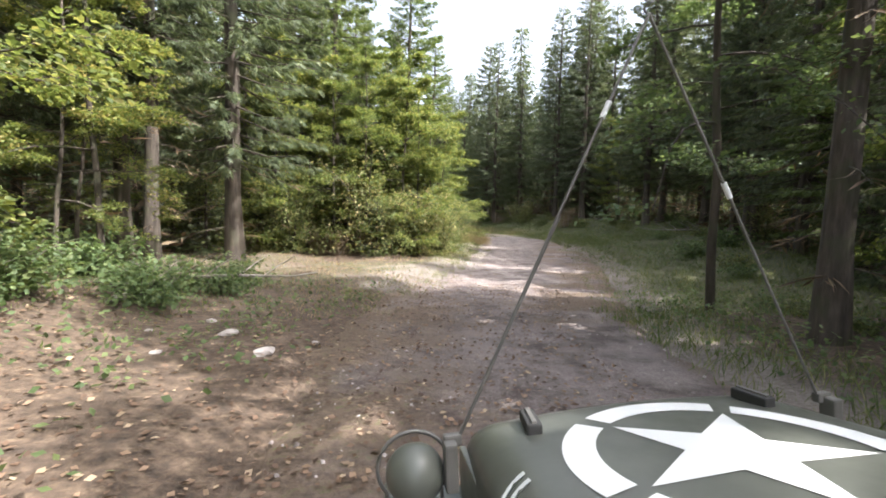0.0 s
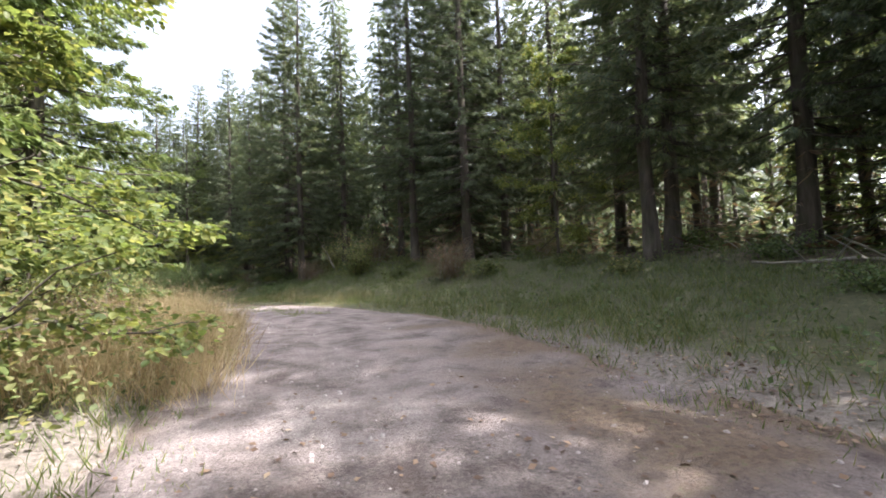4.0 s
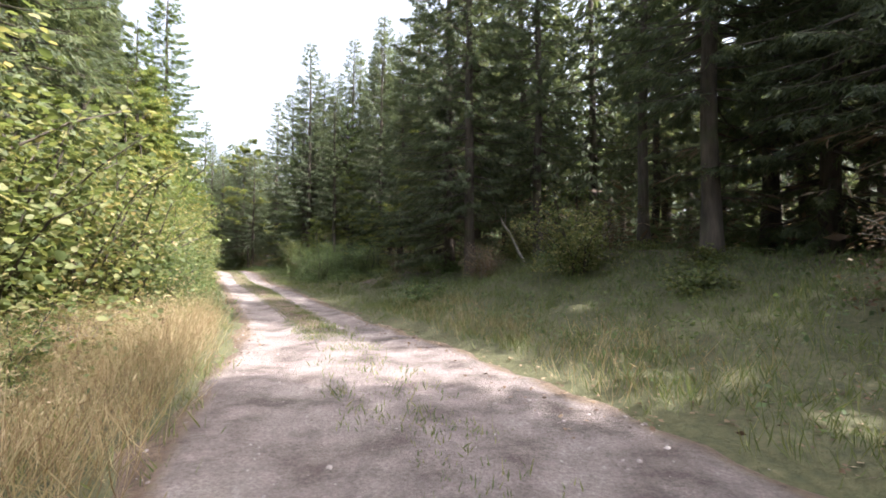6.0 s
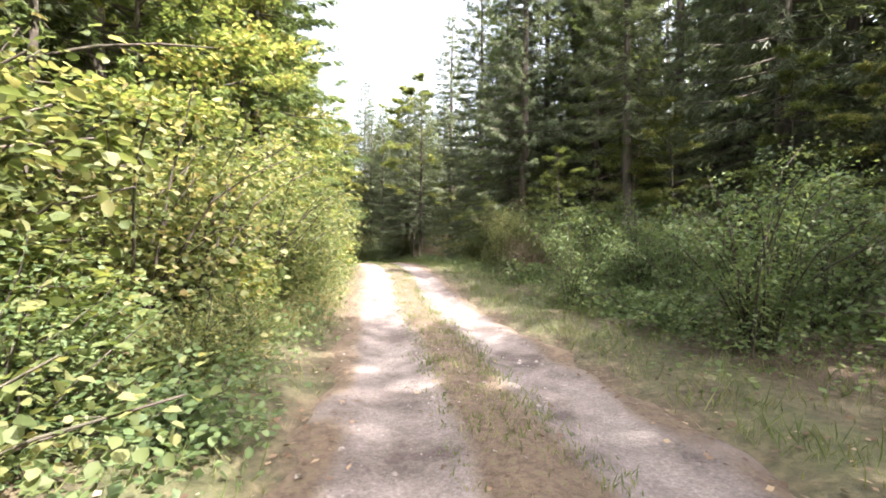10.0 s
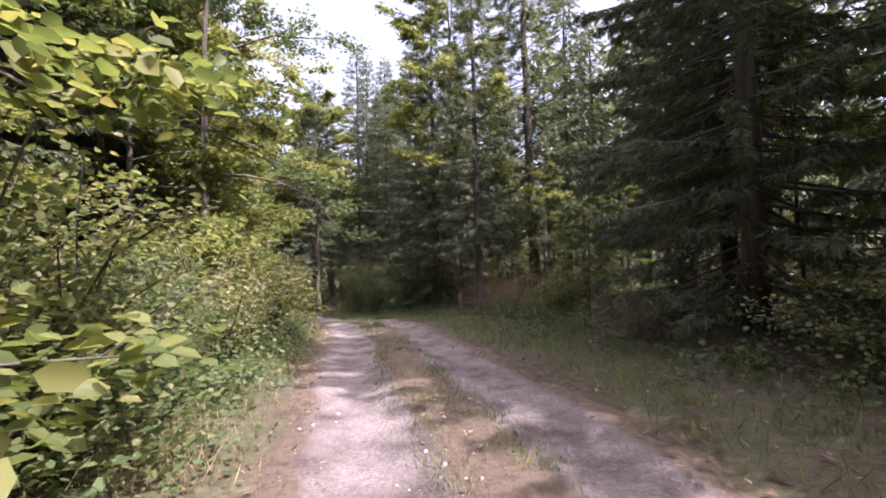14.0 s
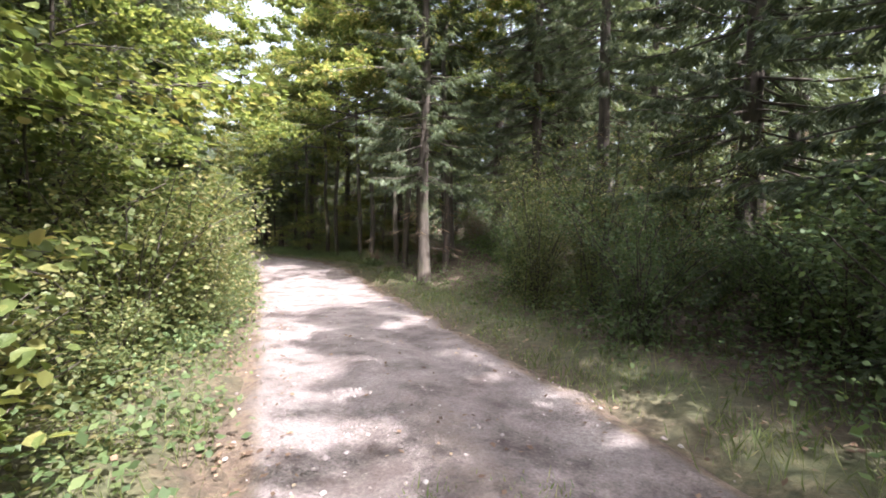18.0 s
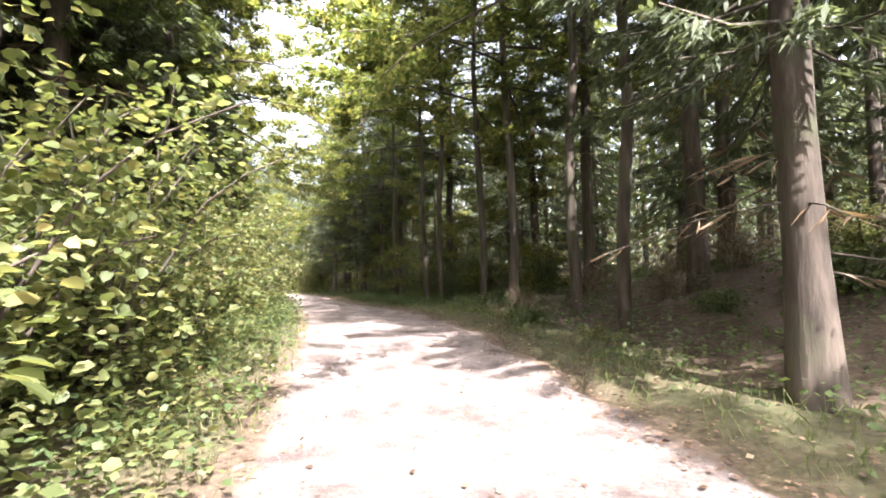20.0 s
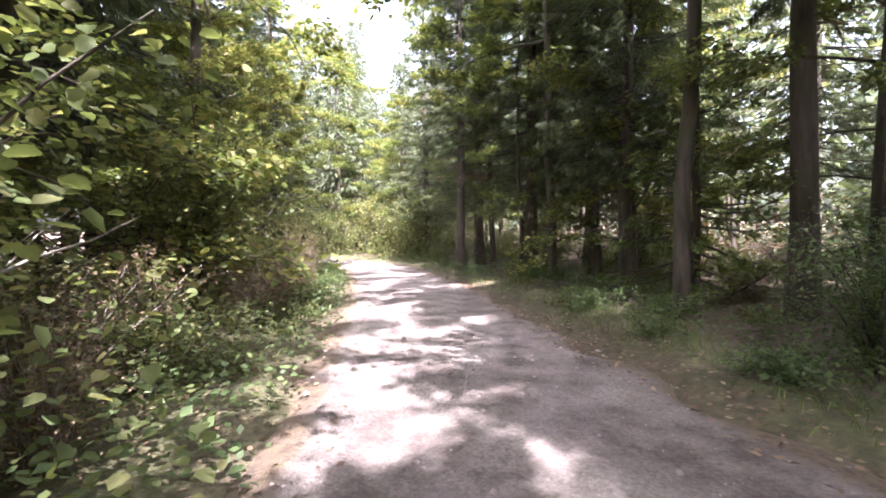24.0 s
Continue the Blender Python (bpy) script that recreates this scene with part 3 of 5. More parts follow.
BEECHES = [
    make_leafy("beech_tree", 31, 9.5, 0.10, 2.9, 17000, 0.092, M_BEECH, M_BARK, "yellow-green young beech with low spreading branches", "tree", 0.0, True),
    make_leafy("beech_tree", 32, 7.0, 0.06, 2.5, 15000, 0.085, M_BEECH, M_BARK, "bright green young beech at the track's edge", "tree", 0.0, True),
    make_leafy("beech_tree", 33, 13, 0.22, 3.2, 19000, 0.11, M_BEECH, M_BARK, "slim green broadleaved tree in the wood", "tree", 0.06),
]
TALL = make_leafy("tall_beech", 35, 17, 0.36, 4.6, 26000, 0.15, M_BEECH, M_BARK, "tall beech whose crown closes over the track", "tree")
CROOKED = make_leafy("crooked_tree", 34, 12, 0.27, 3.2, 16000, 0.095, M_DARKBUSH, M_BARK, "dark crooked tree with a thick trunk at the track's edge", "tree", -0.03)
BUSHES = [
    make_bush("hazel_bush", 41, 2.6, 1.6, 22, 4600, 0.064, M_HAZEL, "yellow-green hazel bush with broad round leaves"),
    make_bush("hazel_bush", 42, 1.8, 1.3, 20, 3200, 0.06, M_HAZEL, "low hazel bush with broad pale leaves"),
    make_bush("hornbeam_bush", 43, 3.2, 1.8, 24, 6500, 0.072, M_DARKBUSH, "dense dark green shrub beside the track", "bush", False),
    make_bush("bramble_bush", 44, 0.9, 1.1, 14, 900, 0.085, M_DARKBUSH, "low tangle of dark green bramble"),
    make_bush("bramble_bush", 45, 0.65, 0.9, 12, 700, 0.075, M_HAZEL, "low leafy weeds in lighter green"),
    make_bush("dry_bush", 46, 1.5, 1.2, 34, 3000, 0.055, M_BROWN_TWIG, "half-bare bush with brown leaves and grey twigs", "bush", False, M_DEADWOOD),
    make_bush("dry_bush", 47, 3.0, 1.6, 44, 5200, 0.055, M_BROWN_TWIG, "tall half-bare bush with brown leaves and grey twigs", "bush", False, M_DEADWOOD),
    make_bush("hazel_bush", 48, 4.6, 1.5, 24, 6500, 0.062, M_HAZEL, "tall leafy hazel standing beside the track"),
]
used = set()
GROUPS = {"spruce_tree": "spruces of the wood", "young_fir": "young firs under the trees", "fir_tree": "firs at the wood's edge", "beech_tree": "young beeches", "tall_beech": "tall beeches over the track", "crooked_tree": "dark crooked trees", "hazel_bush": "hazels along the track", "hornbeam_bush": "dark shrubs along the track", "bramble_bush": "brambles and low weeds", "dry_bush": "half-bare bushes"}
WIDE = {BEECHES[0]: 3.2, BEECHES[1]: 2.8, BEECHES[2]: 3.0, BUSHES[0]: 1.8, BUSHES[1]: 1.5, BUSHES[2]: 2.0, BUSHES[5]: 1.3, BUSHES[6]: 1.8, BUSHES[7]: 1.9, YOUNG[0]: 1.1, YOUNG[1]: 0.9}


def plant(proto, x, y, scale=1.0, turn=None, sink=0.04, lean=(0, 0), label="", group=""):
    """Sets a copy of a plant on the ground; the first one is the plant itself."""
    if proto in WIDE:               # shrubs and low crowns keep off the left wheel line
        room = abs(near_line(x, y)[1][0] + 1.0) - 0.8
        scale = max(0.3, min(scale, room / WIDE[proto]))
    m = pose(x, y, lie1(x, y) - sink, lean[0], lean[1], RNG.uniform(0, 360) if turn is None else turn) @ Matrix.Scale(scale, 4)
    if proto.name not in used:
        used.add(proto.name)
        proto.matrix_basis = m
        ob = proto
    else:
        ob = copy_thing(proto, m)
    return tagged(ob, label, group=group or GROUPS[proto.name.split('.')[0]])


RNG = random.Random(5)

# places of the track and its edges that lie in the sun, and how wide the light falls there
SUNNY = [(-5, 14, 3.2), (-1.0, 14.5, 1.2), (-2, 20, 2.5), (-9, 57, 2.2), (2.6, 38.0, 2.0), (1.0, 41.0, 2.2), (-2.6, 40.5, 2.6), (-9.3, 64.5, 2.4), (-11.0, 67.5, 2.0), (-12.5, 66.3, 2.2), (-16.8, 79.0, 1.8), (-18.5, 79.8, 2.0), (-24, 89.6, 1.8), (-34.6, 98.2, 2.4), (-37, 99.4, 1.8), (-66, 116.5, 2.6), (-3.9, 4.2, 2.0), (-31, 94.5, 1.6)]
TAN = math.tan(radians(SUN_UP))
SUNNY += [(-20.0, 81.5, 2.2), (-9.5, 55.5, 1.8), (-16.0, 73.0, 2.2), (-23.5, 92.5, 2.2), (-11.5, 60.5, 2.4), (-21.5, 83.5, 2.4), (-15.5, 70.0, 2.0), (-27.5, 90.5, 1.8), (-21.5, 93.5, 1.2), (-41.5, 109.5, 1.6), (-47.5, 112.5, 1.6), (-54, 116, 1.6), (-60.5, 119.5, 1.6), (-11.5, 79.5, 1.2), (-8.6, 76.0, 1.3)]


def shades(x, y, tall, wide):
    """Whether a tree there would stand in the light of one of the sunny places."""
    for sx, sy, w in SUNNY:
        rx, ry = x - sx, y - sy
        along = rx * SUN_WAY.x + ry * SUN_WAY.y
        across = abs(rx * SUN_WAY.y - ry * SUN_WAY.x)
        if 0 < along < tall / TAN + w * 0.5 and across < w * 0.75 + wide * (1 - along * TAN / (tall + 6)):
            return True
    return False


TREES = []          # x, y, elbow room


def free(x, y, room):
    return all((x - a) ** 2 + (y - b) ** 2 > (0.5 * (room + r)) ** 2 for a, b, r in TREES)


def tree(kind, x, y, scale=1.0, room=3.0, turn=None, lean=(0, 0), label=""):
    TREES.append((x, y, room))
    return plant(kind, x, y, scale, turn, 0.04, lean, label)


# trees that stand out one by one: kind, place, size
tree(CROOKED, 5.3, 8.7, 1.0, 3, 40, (0, -5))
tree(CROOKED, -20.6, 78.2, 1.0, 2, 200, (0, 0), "dark broadleaved tree whose boughs hang over the track")
tree(SPRUCES[2], 5.4, 6.1, 0.8, 2.5, 10)
# spruces out of view beside the start, most added to shade the ground
for x, y, k in ((6.7, 1.1, 1), (8.6, -4.0, 1), (9.4, -8.6, 2), (11.0, 0.9, 0)):
    tree(SPRUCES[k], x, y, 0.95, 2.5)
tree(SPRUCES[0], 7.6, 3.2, 1.2, 2.5, 70)
tree(SPRUCES[0], 6.6, -1.2, 0.66, 2.5, 30)
for x, y, k, sc in ((-6.8, 14.6, 0, 1.25), (-7.6, 11.6, 2, 0.95), (-8.9, 12.4, 1, 1.1), (-10.2, 9.6, 0, 1), (-13.0, 15.5, 1, 0.9), (-9.5, 5.5, 2, 0.9), (-12.5, 11.0, 2, 0.9)):
    tree(SPRUCES[k], x, y, sc, 2.0)
for x, y in ((-6.9, 9.0), (-7.3, 8.4), (-7.9, 9.6)):
    tree(BEECHES[2], x, y, 0.7, 1.2, None, (RNG.uniform(-4, 4), RNG.uniform(-4, 4)), "thin pale sapling trunk in the shade")
for x, y, k, sc in ((13.6, 16.9, 0, 1.0), (14.9, 22.0, 2, 1.0), (5.6, 49.8, 0, 1.0), (11.3, 47.4, 2, 1.0), (8.2, 49.5, 1, 1.0), (-8.2, 83.6, 2, 0.95), (-16.3, 87.2, 1, 0.85), (-14.4, 90.2, 0, 1.1), (-46.6, 113.6, 2, 1.15), (-57.6, 121.4, 0, 1.05), (-64.6, 119.4, 2, 1.0), (-58.2, 119.2, 1, 1), (-60.6, 122.4, 1, 1), (-65.6, 121.5, 0, 1), (-33.3, 105.6, 2, 1.0), (-31.4, 100.4, 1, 1.05), (-33.6, 111.7, 0, 1.3), (-43.0, 97.6, 1, 0.9), (-56.2, 117.4, 1, 0.9), (-28.7, 104.0, 0, 1), (-26.7, 105.5, 1, 1), (-36.8, 108.5, 2, 1)):
    tree(SPRUCES[k], x, y, sc, 2.2)
for x, y, k, sc in ((-14.3, 64.6, 2, 1.05), (-7.4, 75.6, 2, 0.75), (-3.2, 73.8, 1, 1.1), (-9.8, 79.8, 0, 1.1), (-20.0, 93.6, 0, 0.95), (-12.0, 57.8, 1, 0.95), (-16.0, 66.6, 1, 0.95)):
    tree(EDGE[k], x, y, sc, 2.6)
for x, y, k, sc in ((5.0, 53.0, 0, 1.1),):
    tree(EDGE[k], x, y, sc, 2.2)
for x, y, k, sc in ((-6.4, 72.9, 0, 1.05), (-5.4, 74.4, 1, 1.1), (0.8, 64.8, 1, 1.05), (-2.6, 65.6, 2, 0.75), (2.4, 60.8, 0, 0.75), (-4.0, 74.6, 2, 1), (-9.4, 82.2, 1, 0.9)):
    tree(SPRUCES[k], x, y, sc, 2.0)

# the green corner of the wood between the clearing and the bend
for x, y, k, sc in ((-3.4, 19.6, 0, 0.9), (-6.2, 20.2, 1, 1.15), (-1.2, 20.9, 0, 0.8), (-9.0, 20.4, 0, 1.0), (-2.0, 20.2, 1, 1.0), (-4.8, 19.6, 0, 0.9), (-7.6, 20.0, 1, 1.1), (-0.6, 22.6, 1, 0.85), (-3.2, 23.2, 0, 1.1), (-0.2, 26.4, 1, 0.9), (-10.5, 19.0, 0, 1.0)):
    tree(BEECHES[k], x, y, sc, 1.6)
for x, y, k, sc in ((-5.6, 23.0, 2, 1.0), (-2.4, 27.4, 1, 1.1), (-1.0, 31.5, 1, 0.9), (-8.4, 24.4, 0, 1)):
    tree(EDGE[k], x, y, sc, 2.2)

# trees whose crowns close over the last stretch
for x, y, k, sc in ((-56.0, 106.6, 2, 1.1), (-62.5, 109.8, 2, 1.2), (-70, 113.6, 2, 1.2), (-60.6, 118.6, 2, 1.1), (-67.2, 122.8, 2, 1.1), (-74, 127.6, 2, 1.2), (-80, 126, 0, 1.2), (-84, 125.5, 1, 1.3), (-77, 125, 0, 1.3), (-88, 124, 0, 1.4)):
    tree(BEECHES[k], x, y, sc, 1.6)

def at_track(s, d):
    k = int(np.clip(np.searchsorted(ALONG, s), 0, len(ALONG) - 1))
    return LINE[k, 0] + AHEAD[k, 1] * d, LINE[k, 1] - AHEAD[k, 0] * d


# tall beeches, most of them added so that their crowns shade the track
for s, d, sc in ((91.0, -5.8, 0.95), (93.2, 4.6, 1.0), (110, -5.2, 0.9), (110.5, 4.6, 1.05), (112.8, 3.9, 1.1), (115, 4.3, 1.1), (117.6, 3.9, 1.1), (122.8, 3.8, 1.15), (117.5, -4.6, 1.0), (120.0, 4.1, 1.1), (122.5, -4.4, 1.05), (125.5, 4.0, 1.15), (128.5, -4.3, 1.05), (131, 4.1, 1.15), (136, 4.1, 1.15), (139, -4.6, 1.1), (141.5, 4.2, 1.1), (147, 4.3, 1.1), (152, -4.5, 1.0)):
    x, y = at_track(s, d)
    tree(TALL, x, y, sc, 1.6)
for s, d, k, sc in ((122.6, 7.9, 2, 1.0), (134.8, 5.4, 2, 1.0), (144.5, 4.8, 0, 1.1), (156, 4.8, 0, 1.0), (109.5, 8.8, 2, 0.9), (128, -7.5, 0, 1.2), (133, -8.5, 1, 1.2), (138, -7.2, 0, 1.2), (143, -8.4, 1, 1.25), (148, -7.0, 0, 1.2), (153, -8.2, 1, 1.25), (158, -7.0, 0, 1.2), (125, -9.6, 1, 1.2)):
    x, y = at_track(s, d)
    tree(SPRUCES[k], x, y, sc, 1.8)
# dark spruces close behind the left hedge, and where the view along the track ends
for s, d, k, sc in ((82.5, -6.4, 1, 1.0), (86.5, -6.6, 0, 1.0), (90.5, -6.2, 1, 1.05), (111, -6.6, 1, 1.0), (115, -5.8, 2, 1.1), (117.5, -6.3, 0, 1.0), (121, -5.6, 1, 1.0), (124, -6.6, 0, 1.1), (132, -6.0, 1, 1), (152, -4.6, 1, 0.9), (160, -4.2, 0, 1.0), (166, 4.4, 1, 1.1), (168, -4.4, 2, 1.1), (173, 4.2, 0, 1.1), (176, -4.0, 1, 1.1), (163, -6.5, 2, 1.1), (170, -6.6, 0, 1.1)):
    x, y = at_track(s, d)
    tree(SPRUCES[k], x, y, sc, 1.8)
for s, d, k, sc in ((116, -6.9, 1, 1.1), (119.5, -6.3, 1, 1.15), (122.8, -6.6, 1, 1.1)):
    x, y = at_track(s, d)
    tree((EDGE + SPRUCES)[k], x, y, sc, 1.8)
for s, d, k, sc in ((126, -6.0, 0, 0.9), (142, -5.6, 0, 1.0), (122, 6.4, 1, 1.0), (128.5, 5.6, 1, 1.1), (134.5, 6.0, 0, 1.1), (140, 5.8, 1, 1.1), (76.5, -5.0, 1, 1.1), (79.5, -5.4, 0, 1.0), (84, -4.9, 1, 1.1), (87, -5.3, 0, 1.05), (89.5, -4.9, 1, 1.1), (92.5, -5.3, 0, 1.1), (95, -5.0, 0, 1.05), (98, -5.3, 0, 1.15), (100.5, -5.0, 1, 1.2), (103, -5.4, 0, 1.1), (106, -5.2, 1, 1.1), (60.5, -5.4, 0, 1.1), (63, -5.2, 0, 1.15), (66.5, -5.6, 0, 1.2), (70, -5.4, 1, 1.2), (57, -5.6, 0, 1.1)):
    x, y = at_track(s, d)
    tree(BEECHES[k], x, y, sc, 1.6)
# tall spruces at the meadow's far edge that shade the track
for s, back, k, sc in ((25.0, 12.0, 0, 1.0), (27.0, 11.5, 1, 1.15), (29.0, 12.5, 0, 1.1), (31.0, 13.0, 1, 1.2), (33.5, 13.0, 0, 1.1), (35.4, 11.0, 1, 1.15), (36.6, 12.6, 0, 1.05), (46.5, 13.5, 0, 1.1), (49.5, 13.0, 1, 1.15)):
    x, y = at_track(s, 0)
    tree(SPRUCES[k], x + SUN_WAY.x * back, y + SUN_WAY.y * back, sc, 2.0)
for k in range(5):
    x, y = at_track(24 + k * 4.4, 11.0 + RNG.uniform(0, 3.0))
    if free(x, y, 1.9) and not shades(x, y, 20, 0.6):
        tree(SPRUCES[k % 2], x, y, RNG.uniform(0.85, 1.15), 1.9)
tree(CROOKED, *at_track(85.5, -5.9), 1.1, 2.0, 70, (0, 0), "dark broadleaved tree behind the hazels")
# slim saplings in the light wood
for k in range(16):
    x, y = at_track(60 + k * 2.3 + RNG.uniform(-0.7, 0.7), RNG.uniform(5.6, 9.0))
    tree(BEECHES[2], x, y, RNG.uniform(0.4, 0.65), 1.2, None, (RNG.uniform(-4, 4), RNG.uniform(-4, 4)), "slim leafy sapling between the spruces")
# dark spruces behind the left hedge
for k in range(26):
    s = 45 + k * 2.75 + RNG.uniform(-0.8, 0.8)
    x, y = at_track(s, -RNG.uniform(7.0, 9.5))
    if abs(near_line(x, y)[1][0]) > 6.2:
        tree(SPRUCES[k % 3], x, y, RNG.uniform(0.85, 1.1), 2.0)

# the wood that closes the view where the track bends away at the end
for k in range(70):
    x, y = RNG.uniform(-112, -72), RNG.uniform(122, 148)
    if free(x, y, 2.2) and abs(near_line(x, y)[1][0]) > 4.0:
        tree((DEEP + SPRUCES[:2] + BEECHES[:1])[k % 5], x, y, RNG.uniform(0.9, 1.3), 2.2)
for x, y in ((-76, 124.0), (-80, 124.6), (-73.5, 123.6), (-84, 123.4), (-87, 122), (-79, 127)):
    TREES.append((x, y, 1))
    plant(BUSHES[0], x, y, RNG.uniform(1.0, 1.5))

# the woods on both sides
LEFT_EDGE = [(-25, 6.5), (6, 6.5), (10, 7), (16, 5), (24, 4.6), (27, 6.2), (40, 6.0), (46, 5.2), (52, 5.5), (112, 5.4), (122, 4.6), (180, 3.8)]
RIGHT_EDGE = [(-25, 4.5), (4, 4.8), (10, 9.5), (24, 10), (34, 8.8), (46, 8.2), (58, 7.6), (75, 7.0), (96, 6.4), (106, 6.8), (114, 5.6), (125, 4.2), (180, 3.6)]


def clear_of(x, y, d_left, d_right):
    s, d, _ = near_line(x, y)
    s, d = s[0], d[0]
    if clearing(np.array([x]), np.array([y]))[0] > 0.02:
        return False
    return d < -d_left * between(s, LEFT_EDGE) or d > d_right * between(s, RIGHT_EDGE)


def woods(tries, depth, room, s0=-16, s1=170):
    for _ in range(tries):
        s, side = RNG.uniform(s0, s1), RNG.choice((-1, 1))
        edge = float(between(s, LEFT_EDGE if side < 0 else RIGHT_EDGE))
        deep = RNG.random() ** 1.3 * depth
        x, y = at_track(s, side * (edge + deep))
        if not clear_of(x, y, 0.97, 0.97) or not free(x, y, room * (1.6 if side > 0 and s > 76 else 1.0)):
            continue
        if deep < 3.5:
            leafy = RNG.random() < (0.85 if side < 0 and 44 < s < 114 else 0.5 if side < 0 else 0.22)
            near = side * (edge + deep)
            kind = RNG.choice(BEECHES[:2]) if leafy else (RNG.choice(EDGE) if abs(near) > 6.4 and RNG.random() < 0.5 else RNG.choice(SPRUCES))
        else:
            kind = (RNG.choice(SPRUCES) if deep < 5.5 else RNG.choice(DEEP)) if RNG.random() < 0.84 else BEECHES[2]
        sc = (RNG.uniform(0.8, 1.05) if deep < 1.5 else RNG.uniform(1.0, 1.4)) if kind in BEECHES else RNG.uniform(0.78, 1.12)
        tall = {"s": 21, "f": 17, "b": 9}[kind.name[0]] * sc
        if shades(x, y, tall, 1.6):
            continue
        tree(kind, x, y, sc, room, None, (RNG.uniform(-1.5, 1.5), RNG.uniform(-1.5, 1.5)))


woods(1700, 13.0, 2.9)


def saplings(n, depth):
    """Young firs under the tall trees."""
    for _ in range(n):
        s, side = RNG.uniform(-10, 165), RNG.choice((-1, 1))
        edge = float(between(s, LEFT_EDGE if side < 0 else RIGHT_EDGE))
        x, y = at_track(s, side * (edge + 0.3 + RNG.random() * depth))
        if clear_of(x, y, 1.0, 1.0) and free(x, y, 1.0):
            TREES.append((x, y, 1.0))
            plant(RNG.choice((YOUNG[0], YOUNG[0], YOUNG[1])), x, y, RNG.uniform(0.6, 1.5))


saplings(170, 9.0)
# tall spruces that close the view over the long bend
for x, y, k, sc, turn in ((-3.0, 76.5, 0, 1.15, 20), (-1.2, 78.0, 1, 1.25, 80), (0.2, 73.5, 0, 1.2, 150), (2.0, 70.0, 1, 1.2, 230), (3.6, 67.5, 0, 1.1, 300)):
    tree(SPRUCES[k], x, y, sc, 2.0, turn)


def far_woods():
    """The depth of the wood, behind the trees that stand singly."""
    rng = np.random.RandomState(77)
    pieces_v, pieces_f, idx, at, spots = [], [], [], 0, []
    tries = 0
    while len(spots) < 760 and tries < 14000:
        tries += 1
        s, side, dd = rng.uniform(-40, 182), rng.choice([-1, 1]), 15 + 42 * rng.rand() ** 1.2
        x, y = at_track(s, side * dd)
        if any((x - a) ** 2 + (y - b) ** 2 < 8 for a, b in spots) or not free(x, y, 2.5):
            continue
        if abs(near_line(x, y)[1][0]) < 14 or shades(x, y, 17, 1.0) or (side > 0 and s > 100 and rng.rand() < 0.62):
            continue
        spots.append((x, y))
    gz = lie(np.array([p[0] for p in spots]), np.array([p[1] for p in spots]))
    for (x, y), g in zip(spots, gz):
        H = rng.uniform(15, 23)
        v, f = tube(np.array([[x, y, g - 0.3], [x + rng.randn() * 0.1, y, g + H * 0.5], [x, y, g + H]]), [0.22, 0.14, 0.02], 5)
        pieces_v.append(v), pieces_f.append(f + at), idx.append(np.zeros(len(f)))
        at += len(v)
        n = 210
        low = rng.uniform(0.04, 0.3)
        u = rng.rand(n) ** 0.8
        zz = g + H * (low + (1 - low) * u)
        az = rng.rand(n) * 6.28
        R = 2.7 * (1 - u) ** 0.8 * np.sqrt(rng.rand(n)) + 0.15
        c = np.stack([x + R * np.cos(az), y + R * np.sin(az), zz - 0.25 * R], 1)
        w = np.stack([np.cos(az + rng.randn(n) * 0.6), np.sin(az + rng.randn(n) * 0.6), -0.35 - 0.4 * rng.rand(n)], 1)
        v, f = kites(c, w, rng.randn(n, 3) * 0.4 + [0, 0, 1], 0.9 + 0.5 * rng.rand(n), 0.30 + 0.2 * rng.rand(n), 0.03)
        pieces_v.append(v), pieces_f.append(f + at), idx.append(np.ones(n))
        at += len(v)
    # the wood goes on beyond, coarser
    ring = []
    while len(ring) < 900:
        s, side, dd = rng.uniform(-60, 182), rng.choice([-1, 1]), 52 + 60 * rng.rand()
        x, y = at_track(s, side * dd)
        if abs(near_line(x, y)[1][0]) > 48:
            ring.append((x, y))
    gz = lie(np.array([p[0] for p in ring]), np.array([p[1] for p in ring]))
    for (x, y), g in zip(ring, gz):
        H, n = rng.uniform(16, 24), 80
        u = rng.rand(n)
        az, R = rng.rand(n) * 6.28, 3.4 * (1 - 0.85 * u) * np.sqrt(rng.rand(n)) + 0.2
        c = np.stack([x + R * np.cos(az), y + R * np.sin(az), g + H * u * 0.97 + 0.6], 1)
        w = np.stack([np.cos(az), np.sin(az), -0.6 - 0.5 * rng.rand(n)], 1)
        v, f = kites(c, w, rng.randn(n, 3) * 0.6 + [0, 0, 0.6], 1.7 + rng.rand(n), 0.9 + 0.5 * rng.rand(n), 0.03)
        pieces_v.append(v), pieces_f.append(f + at), idx.append(np.ones(n))
        at += len(v)
    me = mesh_of("far_woods", np.concatenate(pieces_v), np.concatenate(pieces_f), [M_BARK, M_NEEDLE], np.concatenate(idx))
    tagged(new("far_woods", me), "deep dark spruce wood behind the edge trees", "woods", kind="stuff")


far_woods()

# ---- shrubs along the edges ----
def hedge(tries, s0, s1, side, d0, d1, kinds, room, lo=0.7, hi=1.2):
    for _ in range(tries):
        s = RNG.uniform(s0, s1)
        d = side * (RNG.uniform(d0, d1))
        x, y = at_track(s, d)
        if clearing(np.array([x]), np.array([y]))[0] > 0.05:
            continue
        ss, dd, _ = near_line(x, y)
        if abs(dd[0]) < d0 * 0.95 or not all((x - a) ** 2 + (y - b) ** 2 > room ** 2 for a, b in shrubs):
            continue
        shrubs.append((x, y))
        plant(RNG.choice(kinds), x, y, RNG.uniform(lo, hi))


